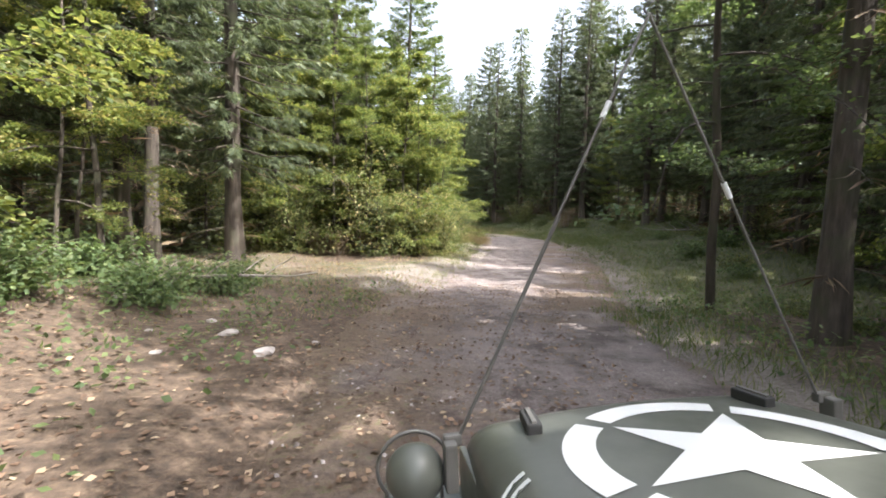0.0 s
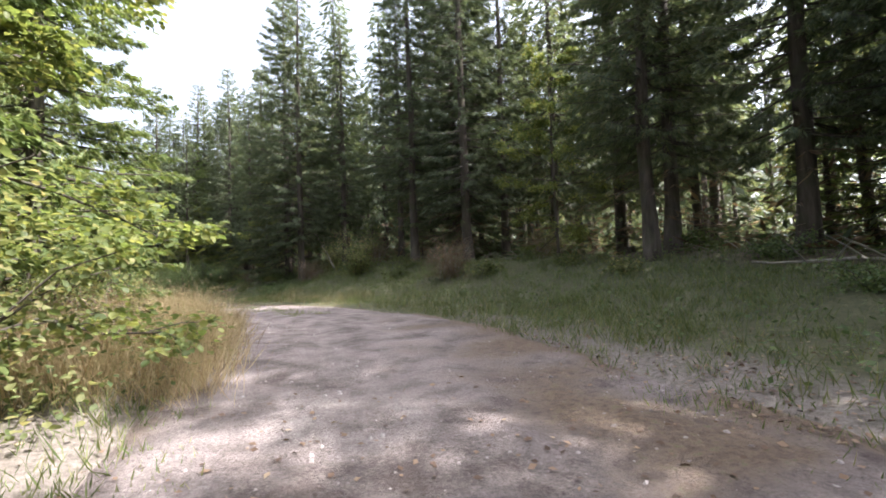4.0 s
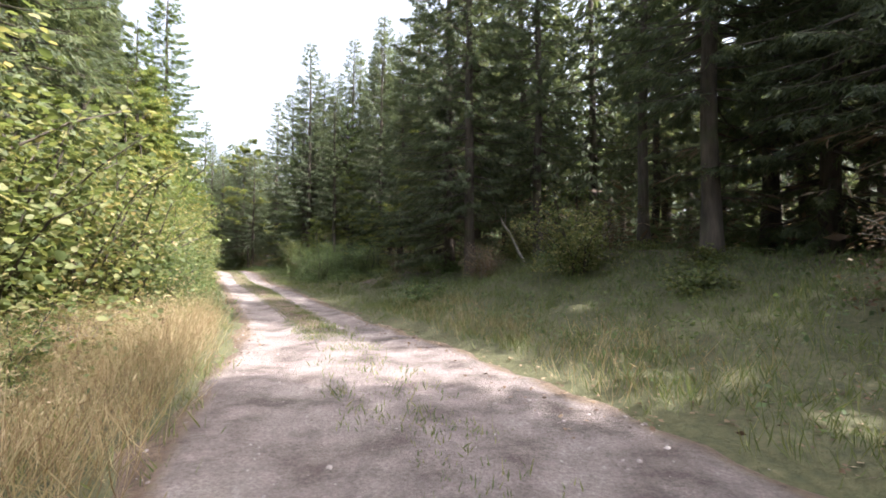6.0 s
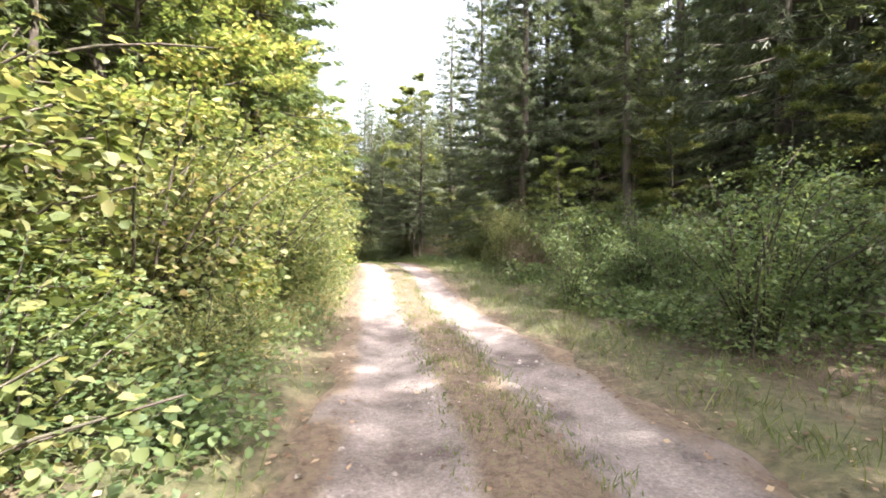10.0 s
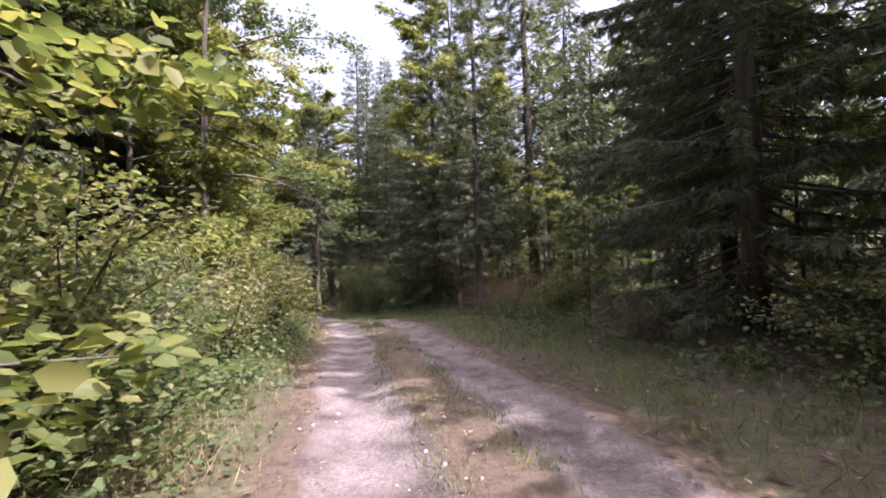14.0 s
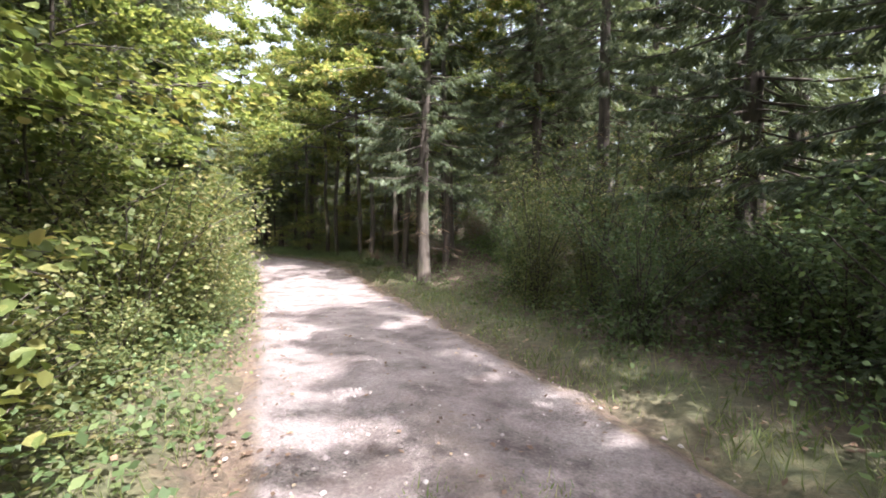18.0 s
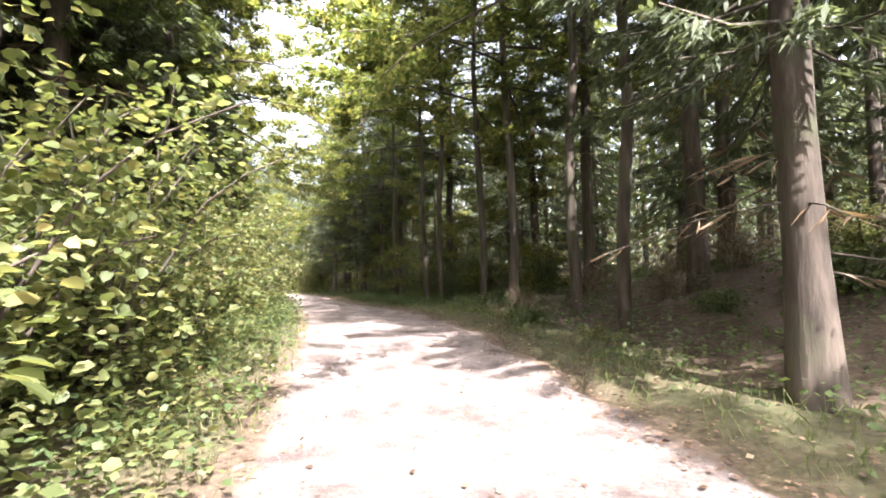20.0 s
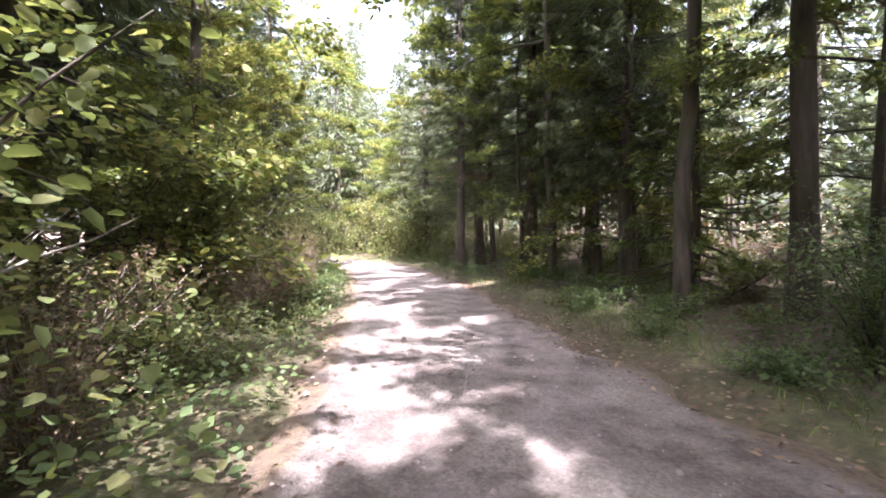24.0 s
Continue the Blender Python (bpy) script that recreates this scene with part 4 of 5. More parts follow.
shrubs = []
B = BUSHES
hedge(70, 45, 58, -1, 3.1, 5.2, [B[0], B[2], B[1]], 1.0, 0.8, 1.15)
hedge(80, 58, 76, -1, 3.0, 5.2, [B[0], B[1], B[0]], 1.0, 0.8, 1.2)
hedge(130, 58, 104, -1, 2.6, 3.3, [B[1], B[0], B[1], B[4]], 0.75, 0.5, 0.9)
hedge(110, 76, 104, -1, 3.0, 5.2, [B[0], B[1], B[2]], 1.1, 0.7, 1.15)
hedge(30, 104, 113, -1, 2.9, 4.6, [B[0], B[2], B[1]], 1.0, 0.8, 1.1)
hedge(40, 113, 124, -1, 3.0, 5.6, [B[2], B[0], B[0], B[3]], 1.1, 0.7, 1.1)
hedge(200, 123, 156, -1, 2.9, 5.8, [B[6], B[6], B[6], B[5], B[1], B[0]], 0.9, 0.7, 1.1)
hedge(26, 117, 152, 1, 4.8, 7.5, [B[0], B[1], B[5]], 1.6, 0.7, 1.1)
hedge(24, 36, 48, -1, 4.2, 6.5, [B[0], B[2]], 1.4, 0.9, 1.3)
hedge(22, 18, 26, -1, 3.8, 6.5, [B[0], B[1], B[5]], 1.2, 0.6, 1.0)
hedge(60, 27, 42, -1, 2.7, 6.0, [B[5], B[4], B[4], B[1]], 1.0, 0.55, 1.05)
hedge(18, -8, 9, -1, 5.2, 7.5, [B[3], B[3]], 1.4, 0.7, 1.1)
hedge(14, -4, 9, 1, 3.4, 6.5, [B[3], B[4], B[2]], 1.3, 0.6, 1.0)
hedge(30, 46, 56, 1, 3.6, 7.0, [B[3], B[4], B[5]], 1.15, 0.6, 1.0)
hedge(34, 57, 64, 1, 3.3, 6.2, [B[2], B[2], B[3]], 1.15, 0.8, 1.2)
hedge(10, 72, 78, 1, 5.2, 6.4, [B[7]], 1.5, 0.6, 0.8)
hedge(40, 95, 116, 1, 6.5, 13, [B[3], B[5], B[1]], 1.3, 0.9, 1.5)
hedge(30, 58, 70, 1, 3.8, 6.4, [B[2], B[2], B[5], B[3]], 1.2, 0.8, 1.25)
hedge(16, 70, 77, 1, 3.9, 6.0, [B[0], B[4], B[1]], 1.3, 0.9, 1.3)
hedge(80, 76, 94, 1, 4.0, 8.0, [B[3], B[4], B[5], B[1], B[5]], 1.15, 0.6, 1.1)
hedge(46, 96, 107, 1, 3.7, 6.0, [B[2], B[7], B[2]], 1.25, 0.8, 1.25)
hedge(60, 112, 156, 1, 3.6, 7.0, [B[4], B[2], B[3], B[5], B[1]], 1.4, 0.5, 0.85)
hedge(150, 45, 112, -1, 2.25, 3.2, [B[3], B[4], B[4]], 0.62, 0.45, 0.85)
hedge(120, 112, 156, -1, 2.35, 3.4, [B[3], B[3], B[4]], 0.65, 0.5, 0.95)
hedge(60, 112, 150, 1, 2.6, 3.6, [B[4], B[3]], 0.9, 0.5, 0.8)
hedge(300, -5, 160, 1, 6.0, 15.0, [B[3], B[5], B[3], B[4], B[1]], 1.7, 0.8, 1.5)
hedge(180, -5, 160, -1, 6.0, 14.0, [B[3], B[5], B[3], B[4]], 1.8, 0.8, 1.5)
for x, y, k, sc in ((-2.3, 18.8, 0, 0.8), (-4.4, 18.6, 5, 0.9), (-6.2, 18.5, 0, 0.9), (-8.0, 18.6, 5, 1.0), (-0.9, 19.6, 0, 0.8), (-9.8, 18.2, 0, 1.1), (0.2, 21.6, 2, 0.8), (-3.3, 19.4, 0, 1.2), (-5.3, 19.2, 5, 1.1)):
    plant(BUSHES[k], x, y, sc)
for x, y, sc, turn in ((-7.0, 71.0, 1.0, 30), (-6.3, 69.7, 0.9, 140), (-7.5, 72.5, 0.85, 260)):
    plant(BUSHES[7], x, y, sc, turn, label="tall leafy hazel standing in the sun beside the track")
for s, d, sc in ((80.5, -3.0, 0.6), (82, -3.2, 0.6), (83.5, -2.9, 0.55), (85, -3.1, 0.6), (79, -3.1, 0.55)):
    plant(BUSHES[2], *at_track(s, d), sc)
for x, y, k, sc in ((-4.4, 6.6, 3, 1.0), (-5.6, 5.6, 3, 1.1), (-6.6, 6.6, 3, 0.9), (-4.9, 7.9, 3, 0.9), (-7.6, 5.4, 3, 1.1), (-8.0, 7.4, 3, 1.1), (-6.2, 8.0, 3, 1.0), (-9.0, 8.6, 3, 1.3), (-9.8, 6.4, 3, 1.3), (-8.6, 10.6, 3, 1.2), (-11, 9.0, 3, 1.3)):
    plant(BUSHES[k], x, y, sc)


# ---- grass, weeds, litter, stones: what nobody could count ----
def strew(rng, n, s0, s1, d0, d1, both=False):
    s = rng.uniform(s0, s1, n)
    d = rng.uniform(d0, d1, n)
    if both:
        d = d * rng.choice([-1, 1], n)
    k = np.clip(np.searchsorted(ALONG, s), 1, len(ALONG) - 1)
    w = ((s - ALONG[k - 1]) / (ALONG[k] - ALONG[k - 1]))[:, None]
    p = LINE[k - 1, :2] * (1 - w) + LINE[k, :2] * w
    return p + np.stack([AHEAD[k, 1] * d, -AHEAD[k, 0] * d], 1), s, d


def blades(rng, p, z, tall, wide):
    n = len(p)
    base = np.c_[p, z - 0.02]
    way = rng.randn(n, 3) * [0.45, 0.45, 0] + [0, 0, 1]
    return kites(base, way, rng.randn(n, 3) * [1, 1, 0.1], tall, wide, 0.08, 0.35)


def tufted(rng, p, spread, each):
    """Gathers places into tufts."""
    q = np.repeat(p, each, 0)
    return q + rng.randn(len(q), 2) * spread


def grass(name, label, mat, seed, bands, each, spread, wide):
    rng = np.random.RandomState(seed)
    out = []
    for n, s0, s1, d0, d1, lo, hi in bands:
        p, _, _ = strew(rng, n, s0, s1, d0, d1)
        q = tufted(rng, p, spread, each)
        _, dd, zz = near_line(q[:, 0], q[:, 1])
        inside = np.abs(dd) < 1.3
        z = np.where(inside, zz + 0.03, lie(q[:, 0], q[:, 1]))
        keep = (clearing(q[:, 0], q[:, 1]) < 0.35) | (rng.rand(len(q)) < 0.75)
        q, z = q[keep], z[keep]
        hgt = rng.uniform(lo, hi, len(q)) * (0.6 + 0.4 * rng.rand(len(q))) * (0.82 + 0.55 * wave(q[:, 0], q[:, 1], 1.5, 41))
        out.append(blades(rng, q, z, hgt, wide * (0.6 + 0.8 * rng.rand(len(q)))))
        if mat is M_DRY and hi > 0.5:       # loose seed heads over the stalks
            pick = rng.rand(len(q)) < 0.35
            m = int(pick.sum())
            top = np.c_[q[pick] + rng.randn(m, 2) * 0.08, z[pick] + hgt[pick] * (0.85 + 0.2 * rng.rand(m))]
            out.append(kites(top, rng.randn(m, 3) * [0.8, 0.8, 0.3] + [0, 0, 0.5], rng.randn(m, 3), 0.04 + 0.06 * rng.rand(m), 0.006 + 0.007 * rng.rand(m), 0.1))
    me = mesh_of(name, *gather(out), [mat])
    tagged(new(name, me), label, "grass", kind="stuff")


grass("green_grass", "green grass on the verges and between the wheel ruts", M_GRASS, 51, [
    (3000, 42, 98, -0.42, 0.42, 0.05, 0.17),
    (160, 34, 44, -0.5, 0.6, 0.05, 0.2),
    (3600, 26, 48, 2.3, 9.5, 0.15, 0.5),
    (2300, 9, 30, 2.9, 10.5, 0.12, 0.42),
    (500, -6, 10, 2.1, 4.2, 0.15, 0.45),
    (2800, 44, 108, 1.75, 4.4, 0.10, 0.42),
    (1100, 36, 130, -3.0, -1.75, 0.12, 0.40),
    (900, 106, 165, 2.0, 3.6, 0.12, 0.38),
    (300, 18, 30, -4.5, -2.6, 0.15, 0.4),
    (1300, 5, 24, -13, -3, 0.05, 0.2), (420, 7, 26, -3.3, -1.9, 0.05, 0.22), (300, 6, 26, 1.9, 3.0, 0.05, 0.25)], 10, 0.11, 0.010)
grass("dry_grass", "tall golden dry grass beside the track", M_DRY, 52, [
    (4200, 26, 46, -6.6, -2.1, 0.55, 1.15), (1500, 26, 46, -6.4, -2.2, 0.3, 0.7),
    (420, 62, 74, -3.2, -1.9, 0.3, 0.7),
    (110, 36, 46, 2.2, 4.2, 0.35, 0.75),
    (300, 78, 92, -3.0, -1.8, 0.2, 0.5),
    (1100, 6, 23, -13, -2.6, 0.06, 0.25)], 13, 0.15, 0.0058)


def weeds():
    rng = np.random.RandomState(61)
    v = []
    for n, s0, s1, d0, d1, hi in ((3200, 44, 150, -3.6, -1.8, 0.5), (1300, 56, 135, 2.2, 5.0, 0.40), (600, -6, 12, -6.5, -2.6, 0.35), (500, -6, 12, 2.6, 6, 0.35), (700, 18, 46, 3.0, 10, 0.3), (500, 26, 46, -6.5, -2.5, 0.4), (1500, 0, 150, 5, 14, 0.35), (2200, 98, 156, 3.0, 9.0, 0.4), (2600, 46, 98, 3.2, 9.0, 0.4), (1200, 0, 150, -13, -5, 0.4)):
        p, _, _ = strew(rng, n, s0, s1, d0, d1)
        q = tufted(rng, p, 0.13, 8)
        keep = clearing(q[:, 0], q[:, 1]) < 0.2
        q = q[keep]
        z = lie(q[:, 0], q[:, 1])
        m = len(q)
        base = np.c_[q, z + rng.rand(m) ** 1.5 * hi + 0.02]
        sz = rng.uniform(0.045, 0.105, m)
        v.append(kites(base, rng.randn(m, 3) * [1, 1, 0.4], rng.randn(m, 3) * 0.4 + [0, 0, 1], sz, sz * 0.7, 0.03))
    me = mesh_of("weeds", *gather(v), [M_DARKBUSH])
    tagged(new("weeds", me), "low leafy weeds on the forest floor", "weeds", kind="stuff")


weeds()


def undergrowth():
    """Low boughs, dead twigs and seedlings that close the view between the trunks."""
    rng = np.random.RandomState(63)
    out, idx = [], []
    for n, s0, s1, d0, d1, hi in ((14000, -10, 165, 10.5, 26, 4.2), (13000, -10, 165, -26, -9.5, 4.2), (3600, 18, 50, 11.5, 17, 2.4), (30000, -14, 170, 16, 50, 6.0), (26000, -14, 170, -50, -15, 6.0)):
        p, _, d = strew(rng, n // 6, s0, s1, d0, d1)
        _, dd, _ = near_line(p[:, 0], p[:, 1])
        p = p[np.abs(dd) > 9]
        top = hi * rng.rand(len(p)) ** 1.5 + 0.3
        q = np.repeat(p, 9, 0)
        h = np.repeat(top, 9) * rng.rand(len(q))
        q = q + rng.randn(len(q), 2) * 0.45
        m = len(q)
        base = np.c_[q, lie(q[:, 0], q[:, 1]) + h]
        v, f = kites(base, rng.randn(m, 3) * [1, 1, 0.3], rng.randn(m, 3) * 0.5 + [0, 0, 1], rng.uniform(0.3, 0.8, m), rng.uniform(0.08, 0.2, m), 0.03)
        out.append((v, f))
        idx.append((rng.rand(m) < 0.35).astype(int))
    me = mesh_of("undergrowth", *gather(out), [M_NEEDLE, M_BROWN_TWIG], np.concatenate(idx))
    tagged(new("undergrowth", me), "tangled low boughs and twigs between the trunks", "undergrowth", kind="stuff")


undergrowth()


def litter():
    rng = np.random.RandomState(71)
    out = []
    for n, s0, s1, d0, d1 in ((16000, -6, 13, -8, 1.2), (4000, 8, 26, -9, 3.5), (3000, 20, 36, 2.4, 5), (5200, 40, 160, -2.6, -1.15), (5200, 36, 160, 1.15, 2.8), (3000, 108, 150, 1.3, 2.6), (2500, 60, 156, 2.6, 8.0), (3500, -8, 150, 3, 12), (3000, -8, 150, -12, -3), (900, 40, 130, -0.6, 0.6)):
        p, s, d = strew(rng, n, s0, s1, d0, d1)
        half = between(s, HALF)
        _, dd, zz = near_line(p[:, 0], p[:, 1])
        z = np.where(np.abs(d) < half + 0.05, zz + 0.05 + track_z(s, d, half), lie(p[:, 0], p[:, 1]))
        sz = rng.uniform(0.035, 0.08, n)
        out.append(kites(np.c_[p, z + 0.012], rng.randn(n, 3) * [1, 1, 0.15], rng.randn(n, 3) * 0.3 + [0, 0, 1], sz, sz * 0.65, 0.06))
    me = mesh_of("fallen_leaves", *gather(out), [M_LITTER])
    tagged(new("fallen_leaves", me), "dry brown fallen leaves along the track", "leaves", kind="stuff")


litter()
M_STONE, sn, sl, sb = material("pebbles", 0.9)
sr = ramp(sn, [(0, (0.16, 0.13, 0.12)), (0.5, (0.27, 0.23, 0.215)), (1, (0.40, 0.36, 0.34))])
sg = sn.new("ShaderNodeNewGeometry")
sl.new(sg.outputs["Random Per Island"], sr.inputs[0])
sl.new(sr.outputs[0], sb.inputs["Base Color"])


def pebbles():
    rng = np.random.RandomState(81)
    cube = np.array([[-1, -1, -.6], [1, -1, -.6], [1, 1, -.6], [-1, 1, -.6], [-.6, -.6, .7], [.6, -.6, .7], [.6, .6, .7], [-.6, .6, .7]])
    cf = np.array([[4, 5, 6, 7], [0, 1, 5, 4], [1, 2, 6, 5], [2, 3, 7, 6], [3, 0, 4, 7]])
    p, s, d = strew(rng, 13000, -6, 145, -2.2, 2.2)
    half = between(s, HALF)
    ok = np.abs(d) < half
    p, s, d, half = p[ok], s[ok], d[ok], half[ok]
    _, _, zz = near_line(p[:, 0], p[:, 1])
    n = len(p)
    size = 0.006 + 0.020 * rng.rand(n) ** 4
    a = rng.rand(n) * 6.28
    v = cube[None] * (size[:, None, None]) * (0.7 + 0.6 * rng.rand(n, 8, 1)) * np.array([1, 0.8, 0.6])
    x = v[..., 0] * np.cos(a)[:, None] - v[..., 1] * np.sin(a)[:, None]
    y = v[..., 0] * np.sin(a)[:, None] + v[..., 1] * np.cos(a)[:, None]
    z = zz + 0.052 + track_z(s, d, half)
    v = np.stack([x + p[:, 0:1], y + p[:, 1:2], v[..., 2] + z[:, None]], -1).reshape(-1, 3)
    f = (cf[None] + 8 * np.arange(n)[:, None, None]).reshape(-1, 4)
    tagged(new("pebbles", mesh_of("pebbles", v, f, [M_STONE])), "small pale stones on the gravel track", "pebbles", kind="stuff")


pebbles()


# ---- dead wood ----
def fallen(name, seed, length, radius, label, twigs=5, mat=None):
    rng = np.random.RandomState(seed)
    u = np.linspace(0, 1, 8)
    cur = np.c_[u * length, np.cumsum(rng.randn(8) * 0.03 * length), radius * 0.6 + np.abs(np.cumsum(rng.randn(8) * 0.012 * length))]
    top = tagged(new(name), label, "deadwood")
    part("stick", mesh_of("stick", *tube(cur, radius * (1 - 0.7 * u), 6), [mat or M_DEADWOOD], smooth=True), top)
    for k in range(twigs):
        v = 0.25 + 0.65 * rng.rand()
        c = np.array([np.interp(v, u, cur[:, i]) for i in range(3)])
        d = np.array([0.6 + 0.4 * rng.rand(), rng.randn() * 0.7, 0.25 + 0.5 * rng.rand()]) * length * 0.22
        part("twig", mesh_of("twig", *tube(np.array([c, c + d * 0.5 + [0, 0, 0.02], c + d]), [radius * 0.4, radius * 0.28, radius * 0.1], 4), [mat or M_DEADWOOD]), top)
    return top


def lay(ob, x, y, turn, tip=0.0):
    ob.matrix_basis = pose(x, y, lie1(x, y) + 0.02, 0, tip, turn)
    return ob


LOG = fallen("fallen_branch", 91, 3.2, 0.05, "bleached fallen branch with twigs on the forest floor")
lay(LOG, 13.5, 36.0, 20)
for s, d, turn, sc in ((30, 10.5, 70, 1.2), (34, 9.8, 120, 0.9), (37, 9.0, 20, 1.0), (26, 11.0, 160, 1.3), (28, 10.2, 95, 1.0), (48, 7.5, 40, 1), (52, 6.6, 100, 0.8), (90, 6.2, 30, 1.1), (92, 7.0, 75, 0.9), (94, 6.4, 140, 1.0), (88, 7.6, 10, 1.2), (120, -4.6, 60, 0.7), (122, -4.2, 110, 0.6), (121, -5.0, 20, 0.7), (124, -4.4, 150, 0.6), (5.5, -5.4, 100, 0.9), (7, -6.5, 20, 1.0), (110, 6.5, 80, 1.1), (64, -5.4, 60, 0.8)):
    x, y = at_track(s, d)
    copy_thing(LOG, pose(x, y, lie1(x, y) + 0.02, 0, 0, turn) @ Matrix.Scale(sc, 4))
# a dead pole leaning on the bank
x, y = at_track(46.5, 8.0)
lay(fallen("leaning_pole", 92, 3.0, 0.055, "pale dead pole leaning against the trees on the bank", 2), x, y, 150, -58)
# pale bare branches that reach out of the left hedge
for k, (s, d, turn, tip) in enumerate(((60.5, -5.0, 40, -22), (62, -5.6, 10, -35), (131, -5.0, 30, -30), (132.5, -5.2, 80, -25), (70, -5.4, 20, -40), (72, -5.8, 60, -30))):
    x, y = at_track(s, d)
    ob = fallen("bare_branch", 100 + k, 2.6, 0.028, "grey leafless branch sticking out of the hedge", 6)
    ob.matrix_basis = pose(x, y, lie1(x, y) + 0.3, 0, tip, turn)


def brush_pile(x, y):
    rng = np.random.RandomState(15)
    top = tagged(new("brush_pile"), "heap of bare grey sticks and twigs beside the track", "brush pile")
    for k in range(46):
        a, L = rng.rand() * 3.14, 0.7 + 1.3 * rng.rand()
        c = np.r_[rng.randn(2) * [0.7, 0.5], 0.08 + 0.5 * rng.rand() ** 1.4]
        w = np.array([np.cos(a), np.sin(a), rng.randn() * 0.18]) * L / 2
        mid_p = c + rng.randn(3) * 0.05
        part("stick", mesh_of("stick", *tube(np.array([c - w, mid_p, c + w]), np.array([1.0, 0.8, 0.35]) * (0.006 + 0.016 * rng.rand() ** 2), 5), [M_DEADWOOD]), top)
    top.matrix_basis = pose(x, y, lie1(x, y))


brush_pile(*at_track(125.4, -4.3))


def stone(x, y, size, turn):
    rng = np.random.RandomState(int(abs(x * 100)) % 1000)
    bm = bmesh.new()
    bmesh.ops.create_icosphere(bm, subdivisions=2, radius=size)
    for vert in bm.verts:
        vert.co *= 0.8 + 0.4 * noise.noise(vert.co * 4 / size * 0.3 + Vector((x, y, 0)))
        vert.co.z *= 0.55
    me = bpy.data.meshes.new("stone")
    bm.to_mesh(me)
    bm.free()
    me.materials.append(M_STONE)
    ob = tagged(new("stone", me), "pale grey stone half sunk in the leaf litter", "stone")
    ob.matrix_basis = pose(x, y, lie1(x, y) + size * 0.1, 0, 0, turn)


for x, y, size, turn in ((-3.3, 6.3, 0.10, 20), (-2.7, 5.6, 0.13, 80), (-1.95, 4.85, 0.14, 140), (-3.0, 4.6, 0.07, 60), (-3.6, 5.4, 0.08, 10), (-1.6, 5.6, 0.06, 100), (-4.6, 6.4, 0.09, 170)):
    stone(x, y, size, turn)


def stump(x, y):
    rng = np.random.RandomState(5)
    zs = np.array([-0.1, 0.05, 0.2, 0.36])
    v, f = tube(np.c_[[0, 0, 0.01, 0.01], [0, 0, 0, 0.01], zs], [0.30, 0.24, 0.21, 0.20], 12)
    top = tagged(new("tree_stump"), "low sawn tree stump in the grass", "stump")
    part("bark", mesh_of("bark", v, f, [M_BARK]), top)
    cap = v[-12:] + [0, 0, 0.004]
    part("cut_face", mesh_of("cut_face", np.r_[cap, [[0.01, 0.01, 0.37]]], np.array([[k, (k + 1) % 12, 12] for k in range(12)]), [M_DEADWOOD]), top, "pale sawn face")
    top.matrix_basis = pose(x, y, lie1(x, y))


stump(16.0, 33.6)

# ---- the jeep, standing at the start of the walk ----
def paint(name, colour, rough, dusty=0.25):
    m, n, l, b = material(name, rough)
    r = ramp(n, [(0.35, colour), (0.75, tuple(min(1, c * (1 + dusty) + 0.02) for c in colour))])
    l.new(noise_tex(n, l, 3.0, 6, 0.6), r.inputs[0])
    l.new(r.outputs[0], b.inputs["Base Color"])
    rr = n.new("ShaderNodeMapRange")
    rr.inputs[3].default_value, rr.inputs[4].default_value = rough - 0.1, rough + 0.15
    l.new(noise_tex(n, l, 14.0, 5), rr.inputs[0])
    l.new(rr.outputs[0], b.inputs["Roughness"])
    return m


M_OLIVE = paint("olive_drab_paint", (0.078, 0.082, 0.068), 0.32)
M_WHITE = paint("white_marking_paint", (0.64, 0.65, 0.64), 0.5, 0.03)
M_BLACK = paint("black_rubber", (0.022, 0.021, 0.02), 0.75)
M_WIRE = paint("steel_cable", (0.10, 0.095, 0.085), 0.5)
M_ROPE = paint("orange_strap", (0.45, 0.16, 0.04), 0.8)
M_CANVAS = paint("canvas_seat", (0.12, 0.11, 0.075), 0.9)


def bevelled(name, size, at, mat, parent, label="", bevel=0.01, spin=(0, 0, 0)):
    bm = bmesh.new()
    bmesh.ops.create_cube(bm, size=1.0)
    bmesh.ops.scale(bm, vec=size, verts=bm.verts)
    if bevel:
        bmesh.ops.bevel(bm, geom=bm.edges[:], offset=bevel, segments=2, affect="EDGES", profile=0.6)
    me = bpy.data.meshes.new(name)
    bm.to_mesh(me)
    bm.free()
    me.materials.append(mat)
    ob = part(name, me, parent, label)
    ob.matrix_basis = pose(*at, *spin)
    return ob


def wire(name, points, r, mat, parent, label="", sides=6):
    return part(name, mesh_of(name, *tube(np.array(points, float), np.full(len(points), r), sides), [mat], smooth=True), parent, label)


HOOD_BACK, HOOD_FRONT, HOOD_SLOPE = 0.22, 1.28, 0.10


def hood_z(x, y):
    """Height of the bonnet: nearly flat, falling ahead, arched across and rolled over at its edges."""
    half = 0.585 - 0.05 * np.clip((y - HOOD_BACK) / (HOOD_FRONT - HOOD_BACK), 0, 1)
    edge = np.clip((np.abs(x) - (half - 0.10)) / 0.10, 0, 1)
    nose = np.clip((y - (HOOD_FRONT - 0.08)) / 0.08, 0, 1)
    return 0.985 - HOOD_SLOPE * (y - 0.3) - 0.027 * (x / 0.5) ** 2 - 0.10 * (1 - np.sqrt(1 - 0.98 * edge**2)) - 0.05 * (1 - np.sqrt(1 - 0.98 * nose**2))


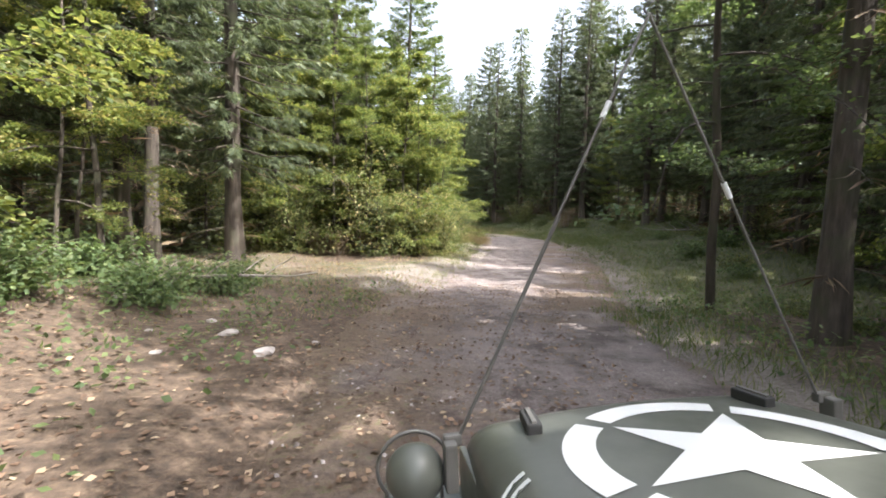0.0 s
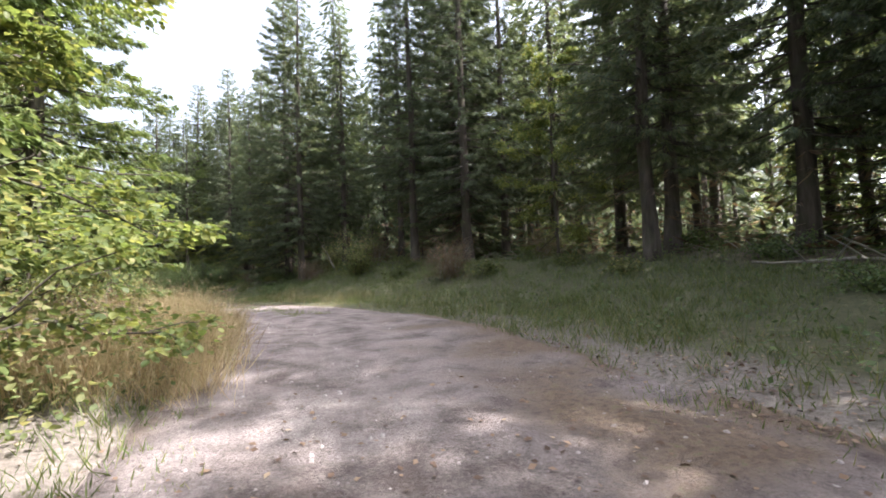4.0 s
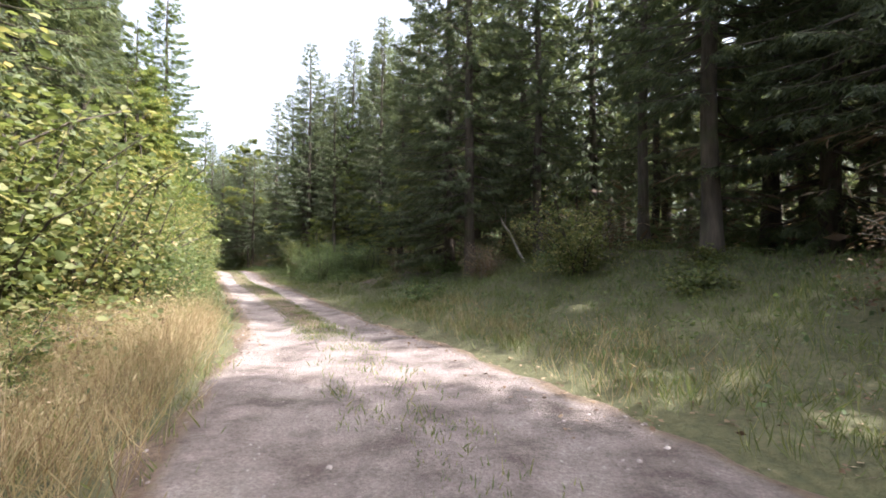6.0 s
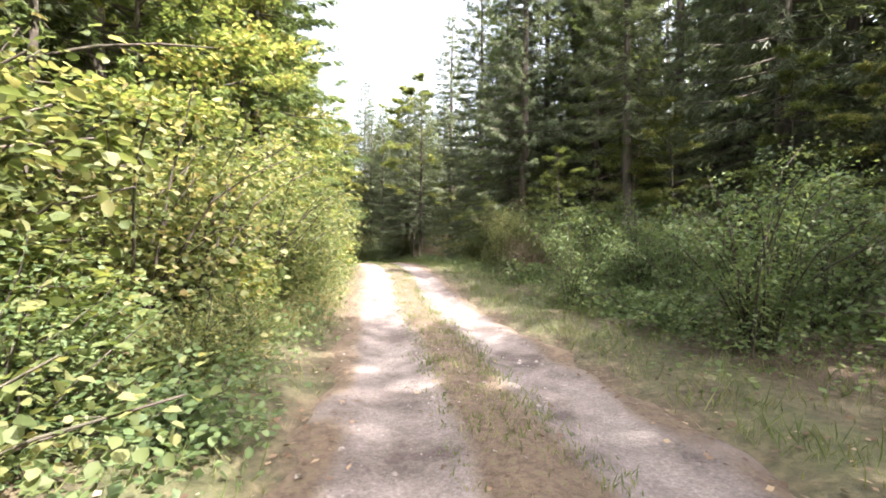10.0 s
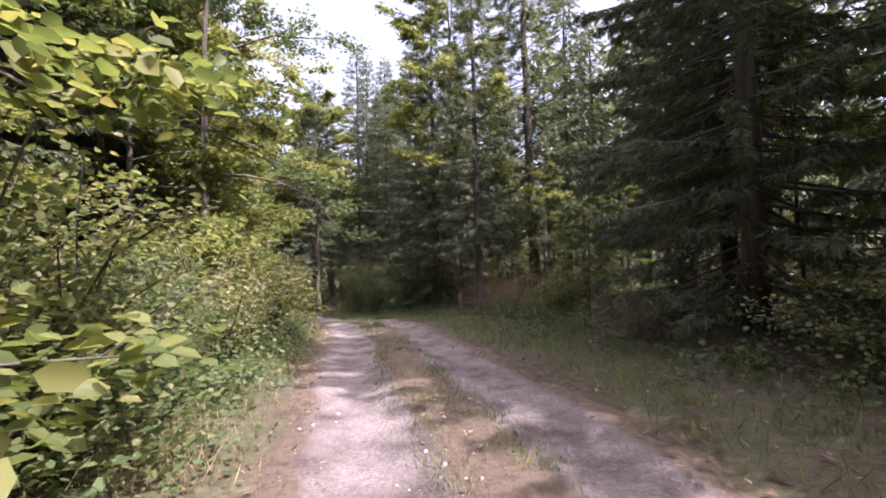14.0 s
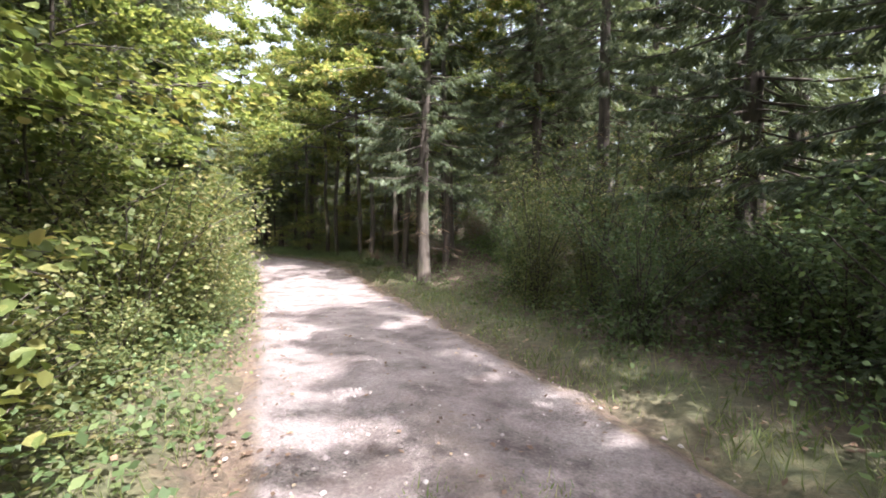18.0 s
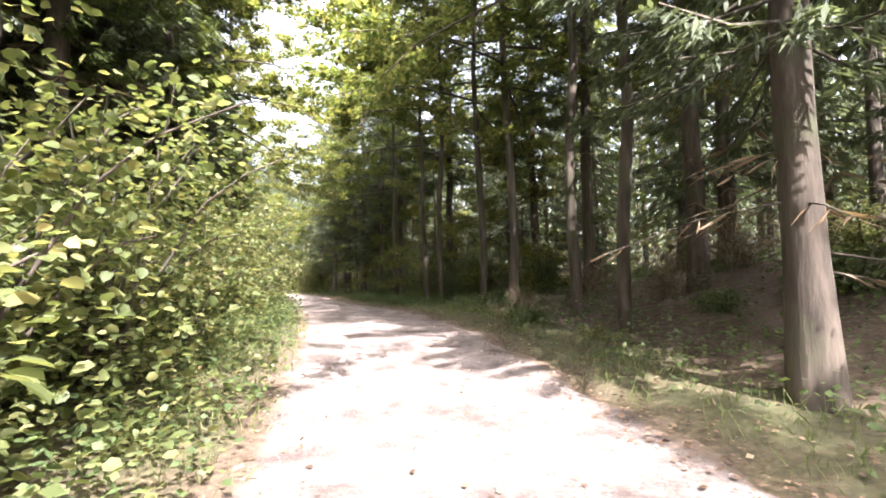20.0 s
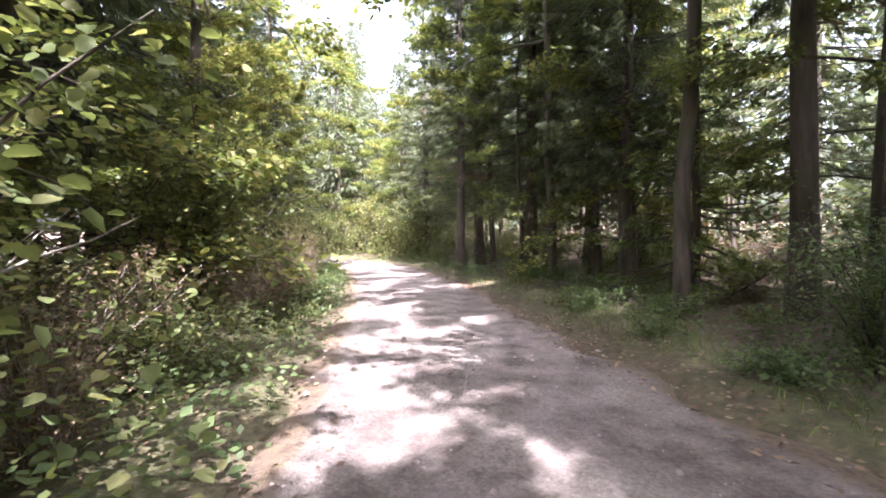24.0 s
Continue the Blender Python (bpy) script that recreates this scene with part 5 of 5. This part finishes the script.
def laid(outline, lift, name, parent, label=""):
    """A flat painted marking that follows the bonnet: a ring of (x, y) corners filled from its middle."""
    pts = np.array(outline, float)
    v = np.c_[pts, hood_z(pts[:, 0], pts[:, 1]) + lift]
    return part(name, mesh_of(name, v, np.arange(len(v))[None], [M_WHITE]), parent, label)


def make_jeep():
    jeep = tagged(new("jeep"), "olive drab open military jeep with a white star on the bonnet", "jeep")
    # bonnet
    nx, ny = 41, 30
    u, yv = np.linspace(-1, 1, nx), np.linspace(HOOD_BACK, HOOD_FRONT, ny)
    U, Y = np.meshgrid(u, yv)
    X = U * (0.585 - 0.05 * (Y - HOOD_BACK) / (HOOD_FRONT - HOOD_BACK))
    v = np.stack([X, Y, hood_z(X, Y)], -1).reshape(-1, 3)
    i = np.arange((ny - 1) * nx).reshape(ny - 1, nx)[:, :-1].ravel()
    f = np.stack([i, i + 1, i + nx + 1, i + nx], 1)
    hood = part("bonnet", mesh_of("bonnet", v, f, [M_OLIVE], smooth=True), jeep)
    sol = hood.modifiers.new("thick", "SOLIDIFY")
    sol.thickness, sol.offset = 0.012, -1
    for side in (-1, 1):
        bevelled("bonnet_side", (0.02, 1.03, 0.20), (side * 0.535, 0.74, 0.70), M_OLIVE, jeep, bevel=0.005)
    # star with one point to the rear, built of five kite-shaped fields
    cx, cy, R = 0.0, 0.80, 0.285
    for k in range(5):
        a = radians(270 + 72 * k)
        tip = (cx + R * math.cos(a), cy + R * math.sin(a))
        inn = [(cx + 0.382 * R * math.cos(a + s), cy + 0.382 * R * math.sin(a + s)) for s in (radians(-36), radians(36))]
        laid([(cx, cy), inn[0], tip, inn[1]], 0.003, "star_point", hood, "white painted star point")
        arc = []
        a0, a1 = a + radians(4), a + radians(68)
        for j in range(13):
            b = a0 + (a1 - a0) * j / 12
            arc.append((b, 1.05 * R, 1.33 * R))
        pts = np.array([(cx + ri * math.cos(b), cy + ri * math.sin(b)) for b, ri, _ in arc] + [(cx + ro * math.cos(b), cy + ro * math.sin(b)) for b, _, ro in arc])
        vv = np.c_[pts, hood_z(pts[:, 0], pts[:, 1]) + 0.003]
        ff = np.array([[j, 13 + j, 14 + j, j + 1] for j in range(12)])
        part("ring_arc", mesh_of("ring_arc", vv, ff, [M_WHITE]), hood, "white painted arc of the ring round the star")
    # two rubber blocks for the folded windscreen
    for side in (-1, 1):
        z = float(hood_z(side * 0.36, 1.13))
        blk = bevelled("windscreen_block", (0.042, 0.115, 0.034), (side * 0.36, 1.13, z + 0.016), M_BLACK, jeep, "black rubber rest block", 0.006, (0, 0, side * 8))
        bevelled("groove_strip", (0.014, 0.10, 0.008), (0, 0, 0.019), M_WIRE, blk, bevel=0.002)
    # marking bars low on the bonnet's left edge, whose writing cannot be read
    for k, y in enumerate((0.80, 0.835)):
        pts = np.array([(-0.545 + 0.075 * t, y + 0.035 * t) for t in np.linspace(0, 1, 6)] + [(-0.545 + 0.075 * t, y + 0.016 + 0.035 * t) for t in np.linspace(1, 0, 6)])
        laid(pts, 0.003, "marking_bar", hood, "thin white marking bar")
    # front, wings and body
    grille = part("grille", mesh_of("grille", *gather([tube(np.array([[x, 1.29, 0.48], [x, 1.30, 0.68], [x, 1.29, 0.82]]), [0.014] * 3, 6) for x in np.linspace(-0.28, 0.28, 9)]), [M_OLIVE]), jeep)
    bevelled("radiator", (1.0, 0.03, 0.42), (0, 1.22, 0.63), M_BLACK, jeep, bevel=0.01)
    for side in (-1, 1):
        bevelled("headlight", (0.15, 0.06, 0.15), (side * 0.40, 1.335, 0.70), M_WIRE, jeep, bevel=0.03)
        bevelled("wing", (0.24, 0.86, 0.035), (side * 0.655, 0.95, 0.635), M_OLIVE, jeep, bevel=0.015)
        bevelled("wing_nose", (0.24, 0.035, 0.22), (side * 0.655, 1.37, 0.54), M_OLIVE, jeep, bevel=0.015)
        bevelled("body_side", (0.04, 1.75, 0.42), (side * 0.70, -0.75, 0.62), M_OLIVE, jeep, bevel=0.015)
        bevelled("seat", (0.46, 0.44, 0.12), (side * 0.33, -0.42, 0.66), M_CANVAS, jeep, bevel=0.04)
        bevelled("seat_back", (0.46, 0.10, 0.42), (side * 0.33, -0.66, 0.86), M_CANVAS, jeep, bevel=0.04)
        for y in (1.02, -1.02):
            ring = np.linspace(0, 2 * np.pi, 29)
            tyre = wire("wheel", [(0, 0.245 * math.cos(a), 0.245 * math.sin(a)) for a in ring], 0.085, M_BLACK, jeep, "black ribbed tyre", 10)
            tyre.matrix_basis = pose(side * 0.62, y, 0.29)
            bevelled("rim", (0.10, 0.34, 0.34), (0, 0, 0), M_OLIVE, tyre, bevel=0.045)
    bevelled("cowl", (1.12, 0.12, 0.50), (0, 0.17, 0.69), M_OLIVE, jeep, bevel=0.03)
    bevelled("floor_pan", (1.42, 2.9, 0.06), (0, -0.2, 0.42), M_OLIVE, jeep, bevel=0.01)
    bevelled("tail_panel", (1.40, 0.04, 0.42), (0, -1.62, 0.62), M_OLIVE, jeep, bevel=0.015)
    bevelled("bumper", (1.5, 0.06, 0.12), (0, 1.50, 0.45), M_OLIVE, jeep, bevel=0.015)
    # side lamp with its wire hoop on the left wing
    bm = bmesh.new()
    bmesh.ops.create_uvsphere(bm, u_segments=28, v_segments=16, radius=0.08)
    for vert in bm.verts:
        if vert.co.y > 0.02:
            vert.co.y = 0.02 + (vert.co.y - 0.02) * 0.35
    me = bpy.data.meshes.new("lamp_shell")
    bm.to_mesh(me)
    bm.free()
    me.materials.append(M_OLIVE)
    for poly in me.polygons:
        poly.use_smooth = True
    lamp_ob = part("side_lamp", me, jeep, "round olive blackout lamp")
    lamp_ob.matrix_basis = pose(-0.692, 1.13, 0.80)
    bevelled("lamp_stem", (0.03, 0.03, 0.12), (0, 0, -0.11), M_WIRE, lamp_ob, bevel=0.006)
    hoop = [(0.10 * math.cos(a), 0.035, 0.10 * math.sin(a)) for a in np.linspace(radians(-40), radians(220), 22)]
    wire("lamp_hoop", [(hoop[0][0], 0.02, -0.16)] + hoop + [(hoop[-1][0], 0.02, -0.16)], 0.006, M_WIRE, lamp_ob, "bent wire guard")
    # bracket and the two branch-deflecting cables that meet over the bonnet
    peak = Vector((0.0, 1.07, 2.03))
    for side in (-1, 1):
        foot = Vector((side * 0.575, 1.11, 0.89))
        br = bevelled("cable_bracket", (0.035, 0.05, 0.13), (side * 0.60, 1.09, 0.83), M_WIRE, jeep, "dark steel bracket", 0.008)
        bevelled("bracket_lug", (0.05, 0.025, 0.03), (-side * 0.01, 0.02, 0.06), M_WIRE, br, bevel=0.006)
        wire("cable", [foot, foot.lerp(peak, 0.5), peak], 0.0042, M_WIRE, jeep, "thin steel cable")
        wire("cable_strand", [foot + Vector((0.008, 0.01, 0)), foot.lerp(peak, 0.52) + Vector((0.01, 0.008, 0))], 0.003, M_WIRE, jeep)
        mid_p = foot.lerp(peak, 0.77 if side < 0 else 0.57)
        clip = wire("cable_clamp", [mid_p - (peak - foot).normalized() * 0.025, mid_p + (peak - foot).normalized() * 0.025], 0.008, M_WHITE, jeep, "pale plastic cable clamp")
    ring = [peak + Vector((0.012 * math.cos(a), 0.012 * math.sin(a), 0.004 * k)) for k, a in enumerate(np.linspace(0, 6.28 * 5, 42))]
    wire("coil_spring", ring, 0.003, M_WIRE, jeep, "small dark coil spring")
    wire("strap", [peak + Vector((0, 0, 0.16)), peak + Vector((-0.01, -0.02, 0.22)), peak + Vector((0, -0.05, 0.34))], 0.012, M_ROPE, jeep, "orange strap")
    return jeep


jeep = make_jeep()
jeep.matrix_basis = pose(0.865, 0.128, 0.061, -3.33, -3.31, 9.86)
